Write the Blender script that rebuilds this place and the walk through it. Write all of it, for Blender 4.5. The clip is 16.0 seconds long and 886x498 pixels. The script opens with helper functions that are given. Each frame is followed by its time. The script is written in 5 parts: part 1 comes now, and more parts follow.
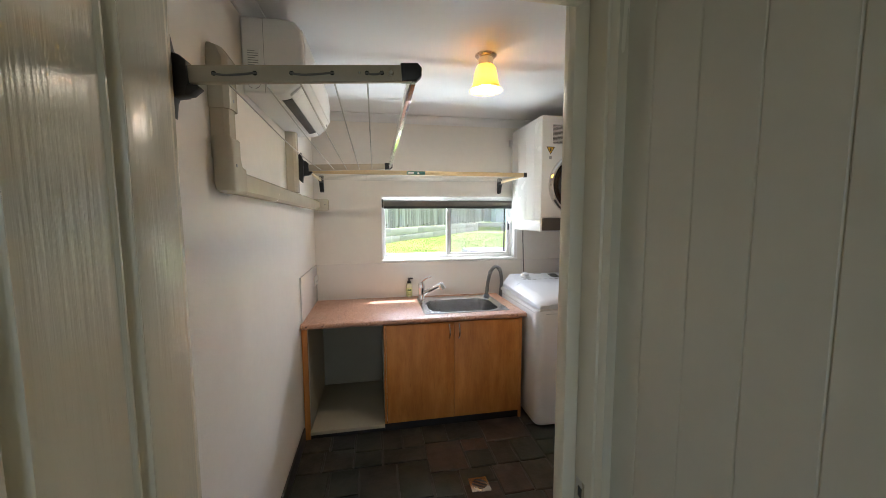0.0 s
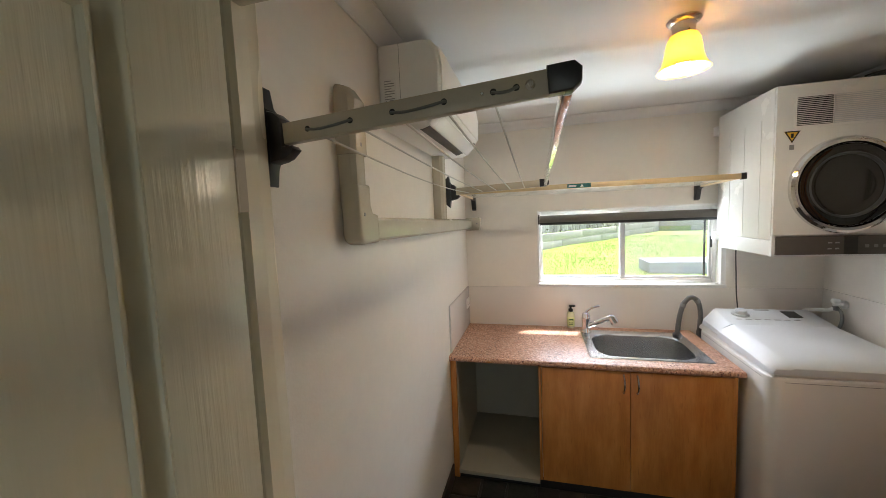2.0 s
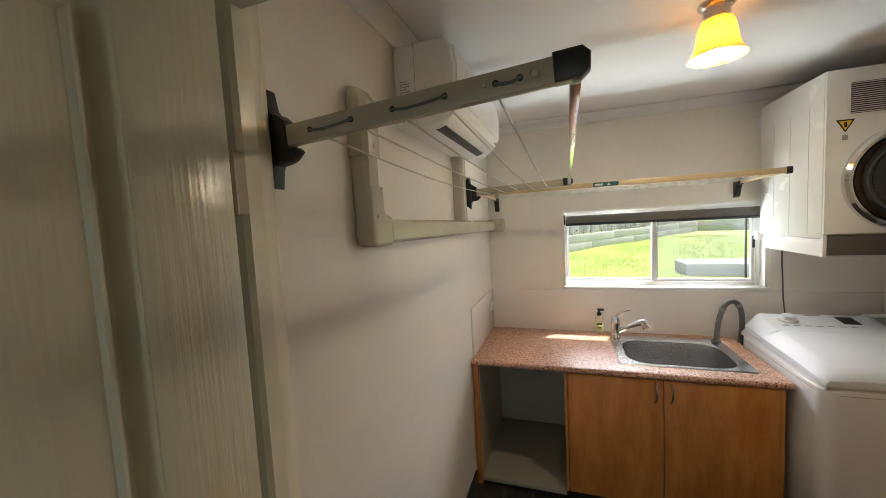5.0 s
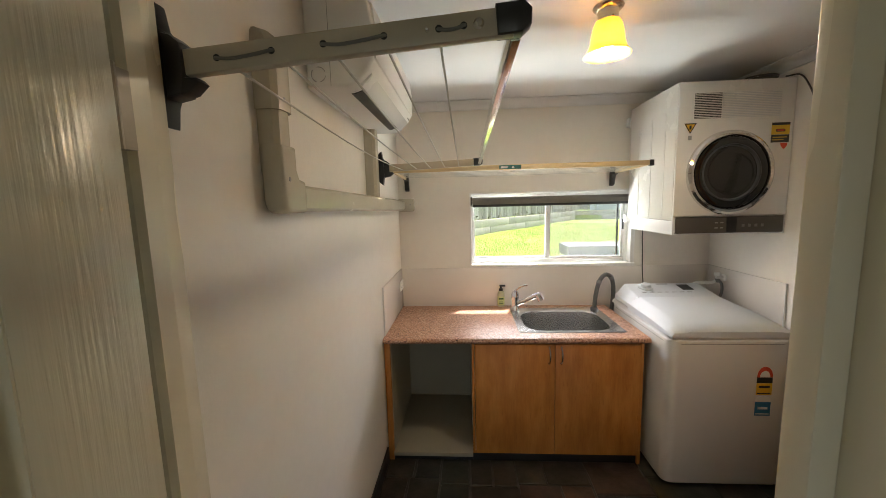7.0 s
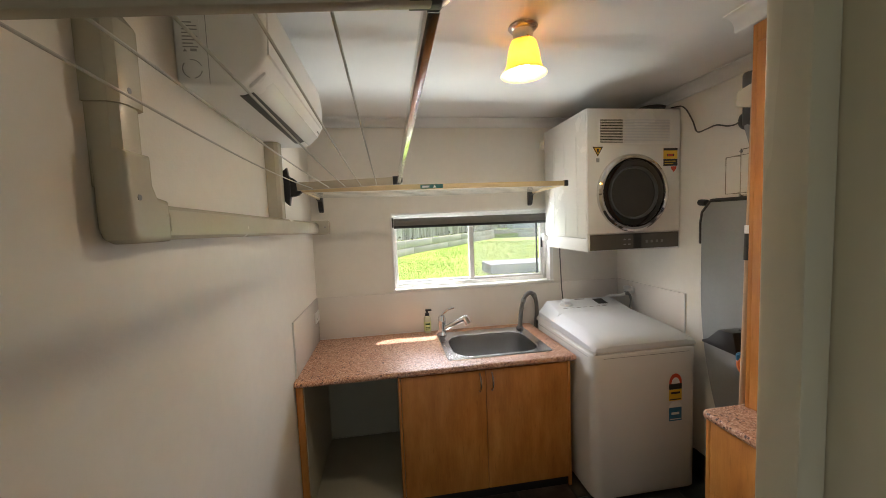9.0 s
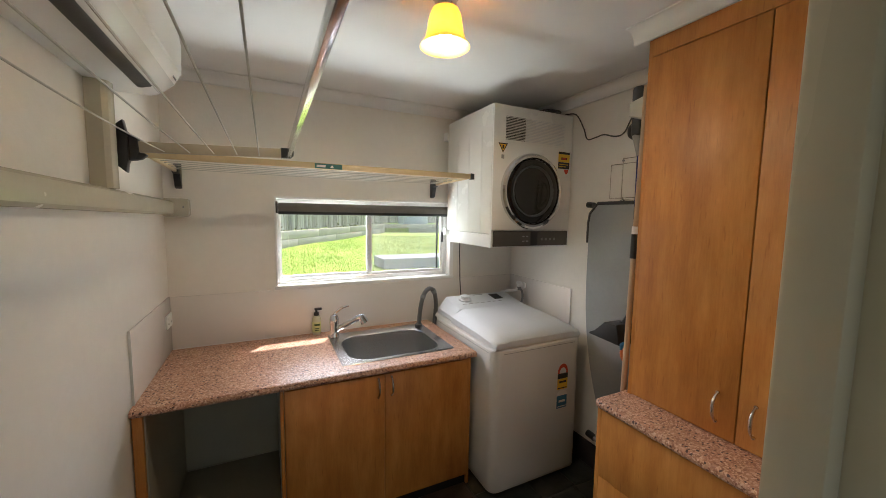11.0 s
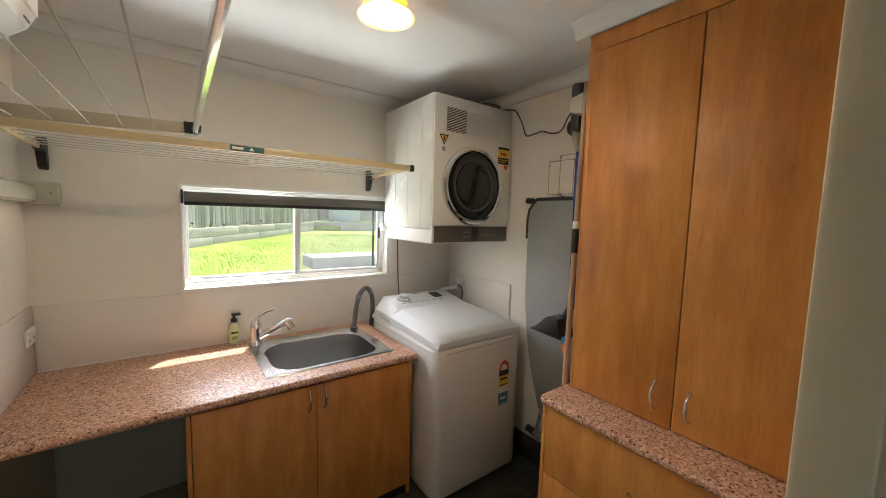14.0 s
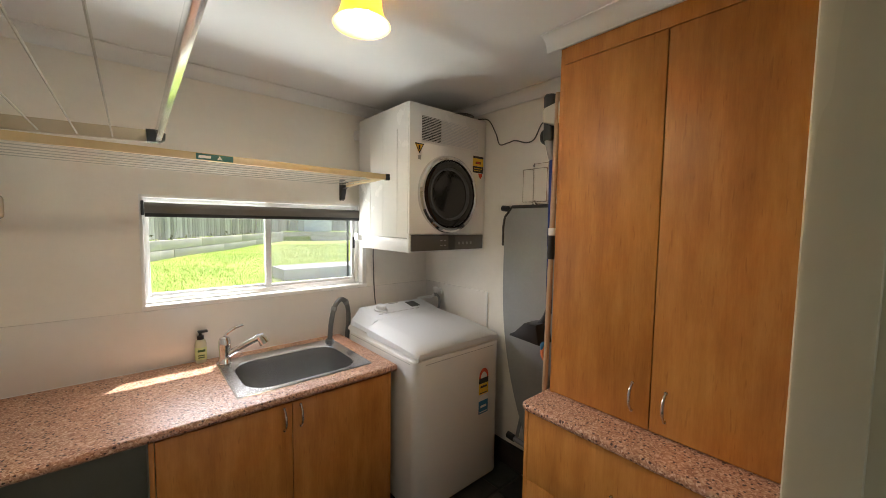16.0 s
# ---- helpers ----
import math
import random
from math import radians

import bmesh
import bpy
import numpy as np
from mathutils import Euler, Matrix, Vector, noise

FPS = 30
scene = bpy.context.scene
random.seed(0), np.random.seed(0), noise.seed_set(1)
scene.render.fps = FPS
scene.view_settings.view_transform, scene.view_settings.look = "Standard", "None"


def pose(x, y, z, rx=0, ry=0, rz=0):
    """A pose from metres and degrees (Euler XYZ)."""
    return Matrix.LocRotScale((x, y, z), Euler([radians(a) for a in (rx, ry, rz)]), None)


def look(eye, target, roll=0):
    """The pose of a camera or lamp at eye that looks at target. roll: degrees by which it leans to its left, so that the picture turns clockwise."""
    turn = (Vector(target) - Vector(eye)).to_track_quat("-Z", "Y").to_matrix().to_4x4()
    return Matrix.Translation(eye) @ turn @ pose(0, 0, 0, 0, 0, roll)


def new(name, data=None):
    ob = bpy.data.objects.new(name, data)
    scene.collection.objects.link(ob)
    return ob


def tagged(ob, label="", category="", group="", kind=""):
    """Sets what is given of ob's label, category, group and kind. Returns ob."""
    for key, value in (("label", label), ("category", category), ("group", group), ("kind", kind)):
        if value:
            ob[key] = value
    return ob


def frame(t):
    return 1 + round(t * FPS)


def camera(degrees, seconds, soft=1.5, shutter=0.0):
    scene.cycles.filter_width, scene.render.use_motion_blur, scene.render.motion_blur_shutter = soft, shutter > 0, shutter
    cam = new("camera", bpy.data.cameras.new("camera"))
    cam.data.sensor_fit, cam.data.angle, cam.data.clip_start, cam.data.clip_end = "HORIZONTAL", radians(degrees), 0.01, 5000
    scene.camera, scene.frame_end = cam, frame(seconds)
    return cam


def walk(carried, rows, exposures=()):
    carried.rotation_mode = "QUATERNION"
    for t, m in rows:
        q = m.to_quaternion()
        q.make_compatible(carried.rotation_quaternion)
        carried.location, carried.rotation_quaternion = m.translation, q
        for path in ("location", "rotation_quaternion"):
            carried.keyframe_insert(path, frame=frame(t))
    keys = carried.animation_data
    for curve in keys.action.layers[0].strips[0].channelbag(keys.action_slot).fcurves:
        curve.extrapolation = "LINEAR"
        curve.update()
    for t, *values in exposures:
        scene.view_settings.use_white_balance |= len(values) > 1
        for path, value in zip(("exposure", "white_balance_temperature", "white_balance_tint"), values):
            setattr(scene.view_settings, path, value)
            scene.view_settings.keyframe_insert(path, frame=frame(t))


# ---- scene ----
cam = camera(101.3, 16.0, soft=0.5)
PATH = [
    (0, (0.503, -3.215, 1.537), (0.869, -1.258, 1.35), -0.2),
    (0.5, (0.489, -3.061, 1.551), (0.76, -1.087, 1.379), 0.5),
    (1, (0.499, -2.961, 1.577), (0.512, -0.978, 1.319), -3.2),
    (1.5, (0.511, -2.892, 1.612), (0.377, -0.913, 1.36), -4.2),
    (2, (0.553, -2.89, 1.68), (0.052, -0.962, 1.51), -2.4),
    (2.5, (0.592, -2.901, 1.718), (-0.099, -1.024, 1.674), -2.3),
    (3, (0.595, -2.895, 1.721), (-0.127, -1.031, 1.646), -2.9),
    (3.5, (0.591, -2.883, 1.708), (-0.126, -1.019, 1.61), -3.2),
    (6, (0.573, -2.843, 1.659), (0.157, -0.894, 1.481), -1.4),
    (6.5, (0.547, -2.842, 1.645), (0.371, -0.858, 1.464), -0.6),
    (7, (0.525, -2.853, 1.625), (0.397, -0.873, 1.379), -1.5),
    (7.5, (0.549, -2.832, 1.628), (0.439, -0.85, 1.38), -0.9),
    (8, (0.571, -2.813, 1.615), (0.449, -0.827, 1.416), -0.9),
    (8.5, (0.573, -2.775, 1.606), (0.664, -0.782, 1.475), -1.6),
    (9, (0.541, -2.698, 1.629), (0.83, -0.725, 1.48), -2.3),
    (9.5, (0.523, -2.617, 1.605), (0.993, -0.677, 1.482), -1.6),
    (10, (0.505, -2.565, 1.605), (1.148, -0.676, 1.462), -1.0),
    (12.5, (0.54, -2.441, 1.578), (1.537, -0.718, 1.383), 2.4),
    (13, (0.544, -2.422, 1.569), (1.574, -0.716, 1.394), 1.5),
    (13.5, (0.532, -2.39, 1.574), (1.66, -0.749, 1.388), 1.6),
    (14, (0.541, -2.378, 1.573), (1.722, -0.774, 1.391), 1.6),
    (14.5, (0.541, -2.365, 1.571), (1.785, -0.81, 1.392), 1.3),
    (15, (0.54, -2.357, 1.57), (1.825, -0.833, 1.398), 1.3),
    (15.5, (0.533, -2.352, 1.574), (1.825, -0.834, 1.42), 1.3),
    (16, (0.528, -2.355, 1.575), (1.826, -0.84, 1.44), 0.8),
]
walk(cam, [(t, look(eye, target, roll)) for t, eye, target, roll in PATH],
     exposures=[(0, 1.46, 5610, 13), (1.0, 1.46, 5710, 13), (3.0, 1.32, 5910, 12), (6.0, 1.25, 6160, 12), (7.5, 1.36, 6310, 13), (8.5, 1.27, 6260, 13), (10.0, 0.98, 6060, 13), (13.0, 1.19, 6110, 12), (16.0, 1.17, 6290, 13)])

# ---- world, sun and large lights ----
SUN = Vector((0.29, 0.40, 1.0)).normalized()
world = bpy.data.worlds.new("sky")
scene.world = world
world.use_nodes = True
wn = world.node_tree.nodes
sky = wn.new("ShaderNodeTexSky")
sky.sky_type = 'NISHITA'
sky.sun_disc = False
sky.sun_elevation = math.asin(SUN.z)
sky.sun_rotation = math.atan2(SUN.x, SUN.y)
wn["Background"].inputs["Strength"].default_value = 0.15
world.node_tree.links.new(sky.outputs["Color"], wn["Background"].inputs["Color"])

sun_data = bpy.data.lights.new("sun", 'SUN')
sun_data.energy, sun_data.angle, sun_data.color = 5.0, radians(0.5), (1.0, 0.95, 0.88)
sun = new("sun", sun_data)
sun.matrix_world = look(SUN * 30, (0, 0, 0))

# unseen fill lamps outside the window: sky above the fence, sunlit ground below sill
def daylight(name, eye, target, size, watts, colour):
    d = bpy.data.lights.new(name, 'AREA')
    d.shape, d.size, d.size_y, d.energy, d.color = 'RECTANGLE', size[0], size[1], watts, colour
    new(name, d).matrix_world = look(eye, target)

daylight("window_daylight", (0.80, 1.35, 1.98), (1.35, -1.2, 1.18), (2.1, 0.58), 26, (0.98, 0.97, 0.965))
# added fill: boosts the lawn's bounce onto the ceiling, hidden under the sill line
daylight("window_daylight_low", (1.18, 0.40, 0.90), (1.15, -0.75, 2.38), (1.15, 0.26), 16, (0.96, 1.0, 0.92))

# unseen fill lamp added at an invented glazed door at the hall's far end
hall_fill_data = bpy.data.lights.new("hall_daylight", 'AREA')
hall_fill_data.shape, hall_fill_data.size, hall_fill_data.size_y = 'RECTANGLE', 0.80, 1.90
hall_fill_data.energy, hall_fill_data.color = 1.15, (1.0, 0.97, 0.74)
hall_fill_ob = new("hall_daylight", hall_fill_data)
hall_fill_ob.matrix_world = look((0.48, -4.68, 1.12), (0.62, 0.0, 1.35))

BULB = 185.0


# ---- helpers for meshes ----
def box(bm, a, b, bev=0.0, seg=2):
    a, b = Vector(a), Vector(b)
    m = Matrix.LocRotScale((a + b) / 2, None, [abs(v) for v in (b - a)])
    r = bmesh.ops.create_cube(bm, size=1, matrix=m)
    if bev:
        edges = {e for v in r["verts"] for e in v.link_edges}
        bmesh.ops.bevel(bm, geom=list(edges), offset=bev, segments=seg, affect='EDGES', profile=0.5)


AX = {"x": lambda u, v, w: (w, u, v), "y": lambda u, v, w: (u, w, v), "z": lambda u, v, w: (u, v, w)}


def prism(bm, pts, axis, lo, hi, bev=0.0, seg=2):
    f = AX[axis]
    bottom = [bm.verts.new(f(u, v, lo)) for u, v in pts]
    top = [bm.verts.new(f(u, v, hi)) for u, v in pts]
    faces = [bm.faces.new(bottom), bm.faces.new(top)]
    n = len(pts)
    for i in range(n):
        faces.append(bm.faces.new((bottom[i], bottom[(i + 1) % n], top[(i + 1) % n], top[i])))
    bmesh.ops.recalc_face_normals(bm, faces=faces)
    if bev:
        edges = {e for f2 in faces[:2] for e in f2.edges}
        bmesh.ops.bevel(bm, geom=list(edges), offset=bev, segments=seg, affect='EDGES', profile=0.5)


def lathe(bm, prof, centre, axis="z", n=28):
    """A turned shape: prof holds (radius, place along the axis)."""
    f = AX[axis]
    c = Vector(centre)
    rings = []
    for r, h in prof:
        if r < 1e-5:
            rings.append([bm.verts.new(c + Vector(f(0, 0, h)))])
        else:
            rings.append([bm.verts.new(c + Vector(f(r * math.cos(2 * math.pi * k / n), r * math.sin(2 * math.pi * k / n), h))) for k in range(n)])
    faces = []
    for a, b in zip(rings, rings[1:]):
        for k in range(n):
            q = [a[k % len(a)], a[(k + 1) % len(a)], b[(k + 1) % len(b)], b[k % len(b)]]
            q = list(dict.fromkeys(q))
            if len(q) > 2:
                faces.append(bm.faces.new(q))
    bmesh.ops.recalc_face_normals(bm, faces=faces)


def smooth_path(pts, sub=6):
    """Catmull-Rom through the points."""
    p = [Vector(q) for q in pts]
    p = [2 * p[0] - p[1]] + p + [2 * p[-1] - p[-2]]
    out = []
    for i in range(1, len(p) - 2):
        a, b, c, d = p[i - 1:i + 3]
        for k in range(sub):
            t = k / sub
            out.append(0.5 * ((2 * b) + (c - a) * t + (2 * a - 5 * b + 4 * c - d) * t * t + (3 * b - a - 3 * c + d) * t ** 3))
    out.append(p[-2])
    return out


def tube(bm, pts, r, n=8):
    pts = [Vector(q) for q in pts]
    radii = r if isinstance(r, (list, tuple)) else [r] * len(pts)
    side = None
    rings = []
    for i, q in enumerate(pts):
        d = (pts[min(i + 1, len(pts) - 1)] - pts[max(i - 1, 0)]).normalized()
        if side is None:
            side = d.orthogonal().normalized()
        side = (side - d * side.dot(d)).normalized()
        up = d.cross(side)
        rings.append([bm.verts.new(q + radii[i] * (side * math.cos(2 * math.pi * k / n) + up * math.sin(2 * math.pi * k / n))) for k in range(n)])
    faces = [bm.faces.new(rings[0][::-1]), bm.faces.new(rings[-1])]
    for a, b in zip(rings, rings[1:]):
        for k in range(n):
            faces.append(bm.faces.new((a[k], a[(k + 1) % n], b[(k + 1) % n], b[k])))
    bmesh.ops.recalc_face_normals(bm, faces=faces)


def bar(bm, p, q, w, h, bev=0.002, up=(0, 0, 1)):
    """A straight bar of section w across and h high from p to q."""
    p, q = Vector(p), Vector(q)
    d = (q - p).normalized()
    s = d.cross(Vector(up)).normalized()
    u = s.cross(d)
    m = Matrix((s, d, u)).transposed().to_4x4()
    m.translation = (p + q) / 2
    r = bmesh.ops.create_cube(bm, size=1, matrix=m @ Matrix.Diagonal((w, (q - p).length, h, 1)))
    if bev:
        bmesh.ops.bevel(bm, geom=list({e for v in r["verts"] for e in v.link_edges}), offset=bev, segments=2, affect='EDGES', profile=0.5)


def rounded(x0, y0, x1, y1, r, n=6):
    pts = []
    for cx, cy, a in ((x1 - r, y1 - r, 0), (x0 + r, y1 - r, 90), (x0 + r, y0 + r, 180), (x1 - r, y0 + r, 270)):
        for k in range(n + 1):
            t = radians(a + 90 * k / n)
            pts.append((cx + r * math.cos(t), cy + r * math.sin(t)))
    return pts


def link_mesh(name, bm, material):
    me = bpy.data.meshes.new(name)
    bm.normal_update()
    bm.to_mesh(me)
    bm.free()
    me.materials.append(material)
    me.polygons.foreach_set("use_smooth", [True] * len(me.polygons))
    me.set_sharp_from_angle(angle=radians(32))
    return new(name, me)


def part(name, bm, material, parent, label=""):
    ob = link_mesh(name, bm, material)
    base = parent
    shift = Matrix.Identity(4)
    while base is not None:
        shift = shift @ Matrix.Translation(base.location)
        base = base.parent if base.parent and base.matrix_parent_inverse == Matrix.Identity(4) else None
    ob.parent = parent
    if parent.type == 'EMPTY':
        ob.matrix_parent_inverse = Matrix.Translation(-parent.location)
    return tagged(ob, label=label)


def thing(name, base, label, category, group="", kind=""):
    ob = new(name)
    ob.empty_display_size = 0.05
    ob.location = base
    return tagged(ob, label, category, group, kind)


def bars(name, boxes, material, parent):
    """Several small pieces, each a part of its own."""
    for q in boxes:
        part(name, B(q), material, parent)


def solid(name, bm, material, label, category, kind="structure", group=""):
    return tagged(link_mesh(name, bm, material), label, category, group, kind)


def B(*boxes, bev=0.0):
    bm = bmesh.new()
    for a, b in boxes:
        box(bm, a, b, bev)
    return bm


# ---- materials ----
def mat(name):
    m = bpy.data.materials.new(name)
    m.use_nodes = True
    nt = m.node_tree
    return m, nt.nodes, nt.links, nt.nodes["Principled BSDF"]


def coords(n, l, scale=(1, 1, 1)):
    tc = n.new("ShaderNodeTexCoord")
    mp = n.new("ShaderNodeMapping")
    mp.inputs["Scale"].default_value = scale
    l.new(tc.outputs["Object"], mp.inputs["Vector"])
    return mp.outputs["Vector"]


def noise_tex(n, l, vec, scale, detail=4, rough=0.55):
    t = n.new("ShaderNodeTexNoise")
    t.inputs["Scale"].default_value, t.inputs["Detail"].default_value, t.inputs["Roughness"].default_value = scale, detail, rough
    l.new(vec, t.inputs["Vector"])
    return t.outputs["Fac"]


def ramp(n, l, fac, stops):
    r = n.new("ShaderNodeValToRGB")
    while len(r.color_ramp.elements) < len(stops):
        r.color_ramp.elements.new(0.5)
    for e, (p, c) in zip(r.color_ramp.elements, stops):
        e.position, e.color = p, (*c, 1)
    l.new(fac, r.inputs["Fac"])
    return r.outputs["Color"]


def add_bump(n, l, p, height, strength, distance):
    b = n.new("ShaderNodeBump")
    b.inputs["Strength"].default_value, b.inputs["Distance"].default_value = strength, distance
    l.new(height, b.inputs["Height"])
    l.new(b.outputs["Normal"], p.inputs["Normal"])


def tone(c, k):
    return tuple(min(1, v * k) for v in c)


def surface(name, colour, rough=0.5, metal=0.0, vary=0.06, scale=2.5, bump=0.0, bump_scale=120, stretch=(1, 1, 1), rough_vary=0.08, coat=0.0, dist=0.002):
    """A plain finish: a colour with broad and fine variation, uneven gloss and a fine relief."""
    m, n, l, p = mat(name)
    v = coords(n, l, stretch)
    broad = noise_tex(n, l, v, scale, 5)
    fine = noise_tex(n, l, v, scale * 14, 3)
    mix = n.new("ShaderNodeMath")
    mix.operation = 'MULTIPLY_ADD'
    mix.inputs[1].default_value = 0.35
    l.new(fine, mix.inputs[0])
    l.new(broad, mix.inputs[2])
    col = ramp(n, l, mix.outputs[0], [(0.42, tone(colour, 1 - vary)), (0.92, tone(colour, 1 + vary))])
    l.new(col, p.inputs["Base Color"])
    mr = n.new("ShaderNodeMapRange")
    mr.inputs["To Min"].default_value, mr.inputs["To Max"].default_value = max(0.02, rough - rough_vary), min(1, rough + rough_vary)
    l.new(broad, mr.inputs["Value"])
    l.new(mr.outputs["Result"], p.inputs["Roughness"])
    p.inputs["Metallic"].default_value = metal
    p.inputs["Coat Weight"].default_value = coat
    if bump:
        add_bump(n, l, p, noise_tex(n, l, v, bump_scale, 3), bump, dist)
    return m


M = {}
M["wall"] = surface("wall_paint", (0.81, 0.775, 0.71), 0.5, vary=0.045, scale=1.6, bump=0.25, bump_scale=90)
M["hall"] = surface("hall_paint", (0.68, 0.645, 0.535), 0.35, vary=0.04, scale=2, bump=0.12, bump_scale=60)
M["ceiling"] = surface("ceiling_paint", (0.80, 0.80, 0.79), 0.75, vary=0.02, scale=1.5, bump=0.1, bump_scale=150)
M["trim"] = surface("trim_enamel", (0.80, 0.74, 0.58), 0.28, vary=0.04, scale=3, bump=0.10, bump_scale=40, stretch=(1, 1, 0.15))
M["sill"] = surface("white_sill_enamel", (0.86, 0.85, 0.83), 0.3, vary=0.02, scale=4, bump=0.05, bump_scale=60)
M["door"] = surface("brushed_door_enamel", (0.72, 0.675, 0.53), 0.23, vary=0.05, scale=3, bump=0.75, bump_scale=95, stretch=(1, 1, 0.05), dist=0.0014)
M["splash"] = surface("splash_laminate", (0.80, 0.755, 0.71), 0.16, vary=0.02, scale=2, bump=0.03, bump_scale=60)
M["white_plastic"] = surface("white_plastic", (0.84, 0.84, 0.82), 0.38, vary=0.025, scale=6, bump=0.05, bump_scale=300)
M["dock_plastic"] = surface("putty_grey_plastic", (0.52, 0.49, 0.42), 0.45, vary=0.04, scale=8)
M["appliance"] = surface("appliance_enamel", (0.85, 0.85, 0.83), 0.25, vary=0.02, scale=3, bump=0.02, bump_scale=200)
M["washer"] = surface("washer_enamel", (0.72, 0.71, 0.69), 0.30, vary=0.012, scale=1.2, rough_vary=0.03)
M["lid"] = surface("pale_grey_lid", (0.68, 0.70, 0.73), 0.50, vary=0.02, scale=4, bump=0.03, bump_scale=200)
M["duct"] = surface("beige_duct_plastic", (0.54, 0.505, 0.405), 0.25, vary=0.04, scale=5, bump=0.03, bump_scale=80)
M["arm"] = surface("beige_powder_coat", (0.46, 0.40, 0.30), 0.35, vary=0.05, scale=8, bump=0.06, bump_scale=250)
M["arm_gold"] = surface("cream_powder_coat", (0.62, 0.48, 0.27), 0.35, vary=0.05, scale=8, bump=0.06, bump_scale=250)
M["steel"] = surface("brushed_stainless", (0.50, 0.50, 0.495), 0.24, 1.0, vary=0.05, scale=4, bump=0.012, bump_scale=160, stretch=(0.10, 1, 1))
M["bright_bar"] = surface("polished_aluminium", (0.80, 0.80, 0.79), 0.17, 1.0, vary=0.03, scale=4, rough_vary=0.03)
M["chrome"] = surface("chrome", (0.78, 0.78, 0.78), 0.07, 1.0, vary=0.03, scale=9, rough_vary=0.03)
M["nickel"] = surface("satin_nickel", (0.60, 0.56, 0.50), 0.26, 1.0, vary=0.04, scale=9)
M["alu"] = surface("window_aluminium", (0.74, 0.74, 0.72), 0.38, 0.35, vary=0.05, scale=6, bump=0.04, bump_scale=140)
M["black"] = surface("black_plastic", (0.018, 0.018, 0.019), 0.36, vary=0.2, scale=12, bump=0.08, bump_scale=220)
M["dark_grey"] = surface("charcoal_plastic", (0.065, 0.067, 0.07), 0.45, vary=0.12, scale=10, bump=0.08, bump_scale=200)
M["key_grey"] = surface("dim_key_print", (0.15, 0.148, 0.142), 0.4, vary=0.06, scale=20)
M["mid_grey"] = surface("grey_plastic", (0.23, 0.235, 0.24), 0.45, vary=0.08, scale=10, bump=0.05, bump_scale=200)
M["kick"] = surface("black_kickboard", (0.012, 0.012, 0.012), 0.5, vary=0.3, scale=6)
M["cord"] = surface("plastic_line_cord", (0.52, 0.51, 0.47), 0.5, vary=0.06, scale=30)
M["cord_loop"] = surface("worn_grey_cord", (0.16, 0.155, 0.14), 0.5, vary=0.1, scale=30)
M["cable"] = surface("grey_cable", (0.09, 0.085, 0.08), 0.5, vary=0.1, scale=30)
M["hose"] = surface("ribbed_grey_hose", (0.13, 0.13, 0.13), 0.5, vary=0.1, scale=30)
M["board"] = surface("silver_ironing_cover", (0.30, 0.31, 0.31), 0.40, 0.25, vary=0.07, scale=4, bump=0.25, bump_scale=350)
M["broom"] = surface("pale_broom_wood", (0.47, 0.31, 0.19), 0.5, vary=0.12, scale=6, stretch=(6, 6, 0.6), bump=0.1, bump_scale=60)
M["blind"] = surface("grey_sunscreen_fabric", (0.165, 0.155, 0.14), 0.8, vary=0.08, scale=8, bump=0.4, bump_scale=600)
M["carcass"] = surface("white_carcass_board", (0.74, 0.71, 0.64), 0.4, vary=0.03, scale=4, bump=0.04, bump_scale=200)
# bay lining, darkened in its colour for the shade inside the cabinet
M["bay"] = surface("shaded_bay_lining", (0.37, 0.34, 0.255), 0.5, vary=0.05, scale=4, bump=0.05, bump_scale=150)
M["skirt"] = surface("dark_slate_skirting", (0.035, 0.028, 0.026), 0.45, vary=0.3, scale=9, bump=0.3, bump_scale=40)
M["grout"] = surface("floor_grout", (0.085, 0.08, 0.07), 0.85, vary=0.25, scale=12, bump=0.5, bump_scale=140)
M["yellow"] = surface("yellow_sticker", (0.80, 0.52, 0.04), 0.4, vary=0.03, scale=10)
M["red"] = surface("red_sticker", (0.62, 0.07, 0.03), 0.4, vary=0.04, scale=10)
M["orange"] = surface("orange_sticker", (0.70, 0.20, 0.06), 0.4, vary=0.04, scale=10)
M["blue_label"] = surface("blue_sticker", (0.03, 0.17, 0.34), 0.4, vary=0.05, scale=10)
M["white_label"] = surface("white_sticker", (0.80, 0.80, 0.78), 0.45, vary=0.03, scale=10)
M["green_label"] = surface("teal_sticker", (0.01, 0.11, 0.10), 0.35, vary=0.06, scale=10)
M["ink"] = surface("grey_print", (0.33, 0.33, 0.33), 0.5, vary=0.05, scale=20)
M["blue_tube"] = surface("blue_anodised_tube", (0.03, 0.06, 0.32), 0.25, 0.6, vary=0.05, scale=10)
M["mop"] = surface("mop_cotton", (0.55, 0.54, 0.52), 0.9, vary=0.12, scale=30, bump=0.5, bump_scale=200)
M["sleeper"] = surface("weathered_concrete_sleeper", (0.47, 0.42, 0.36), 0.85, vary=0.18, scale=1.6, bump=0.5, bump_scale=25, stretch=(1, 1, 2), dist=0.01)
M["concrete"] = surface("pale_concrete", (0.40, 0.40, 0.40), 0.8, vary=0.10, scale=2.5, bump=0.3, bump_scale=60)
M["shed"] = surface("shed_cladding", (0.62, 0.63, 0.66), 0.5, vary=0.05, scale=2)
M["outer"] = surface("outer_render", (0.55, 0.53, 0.48), 0.8, vary=0.1, scale=2, bump=0.2)


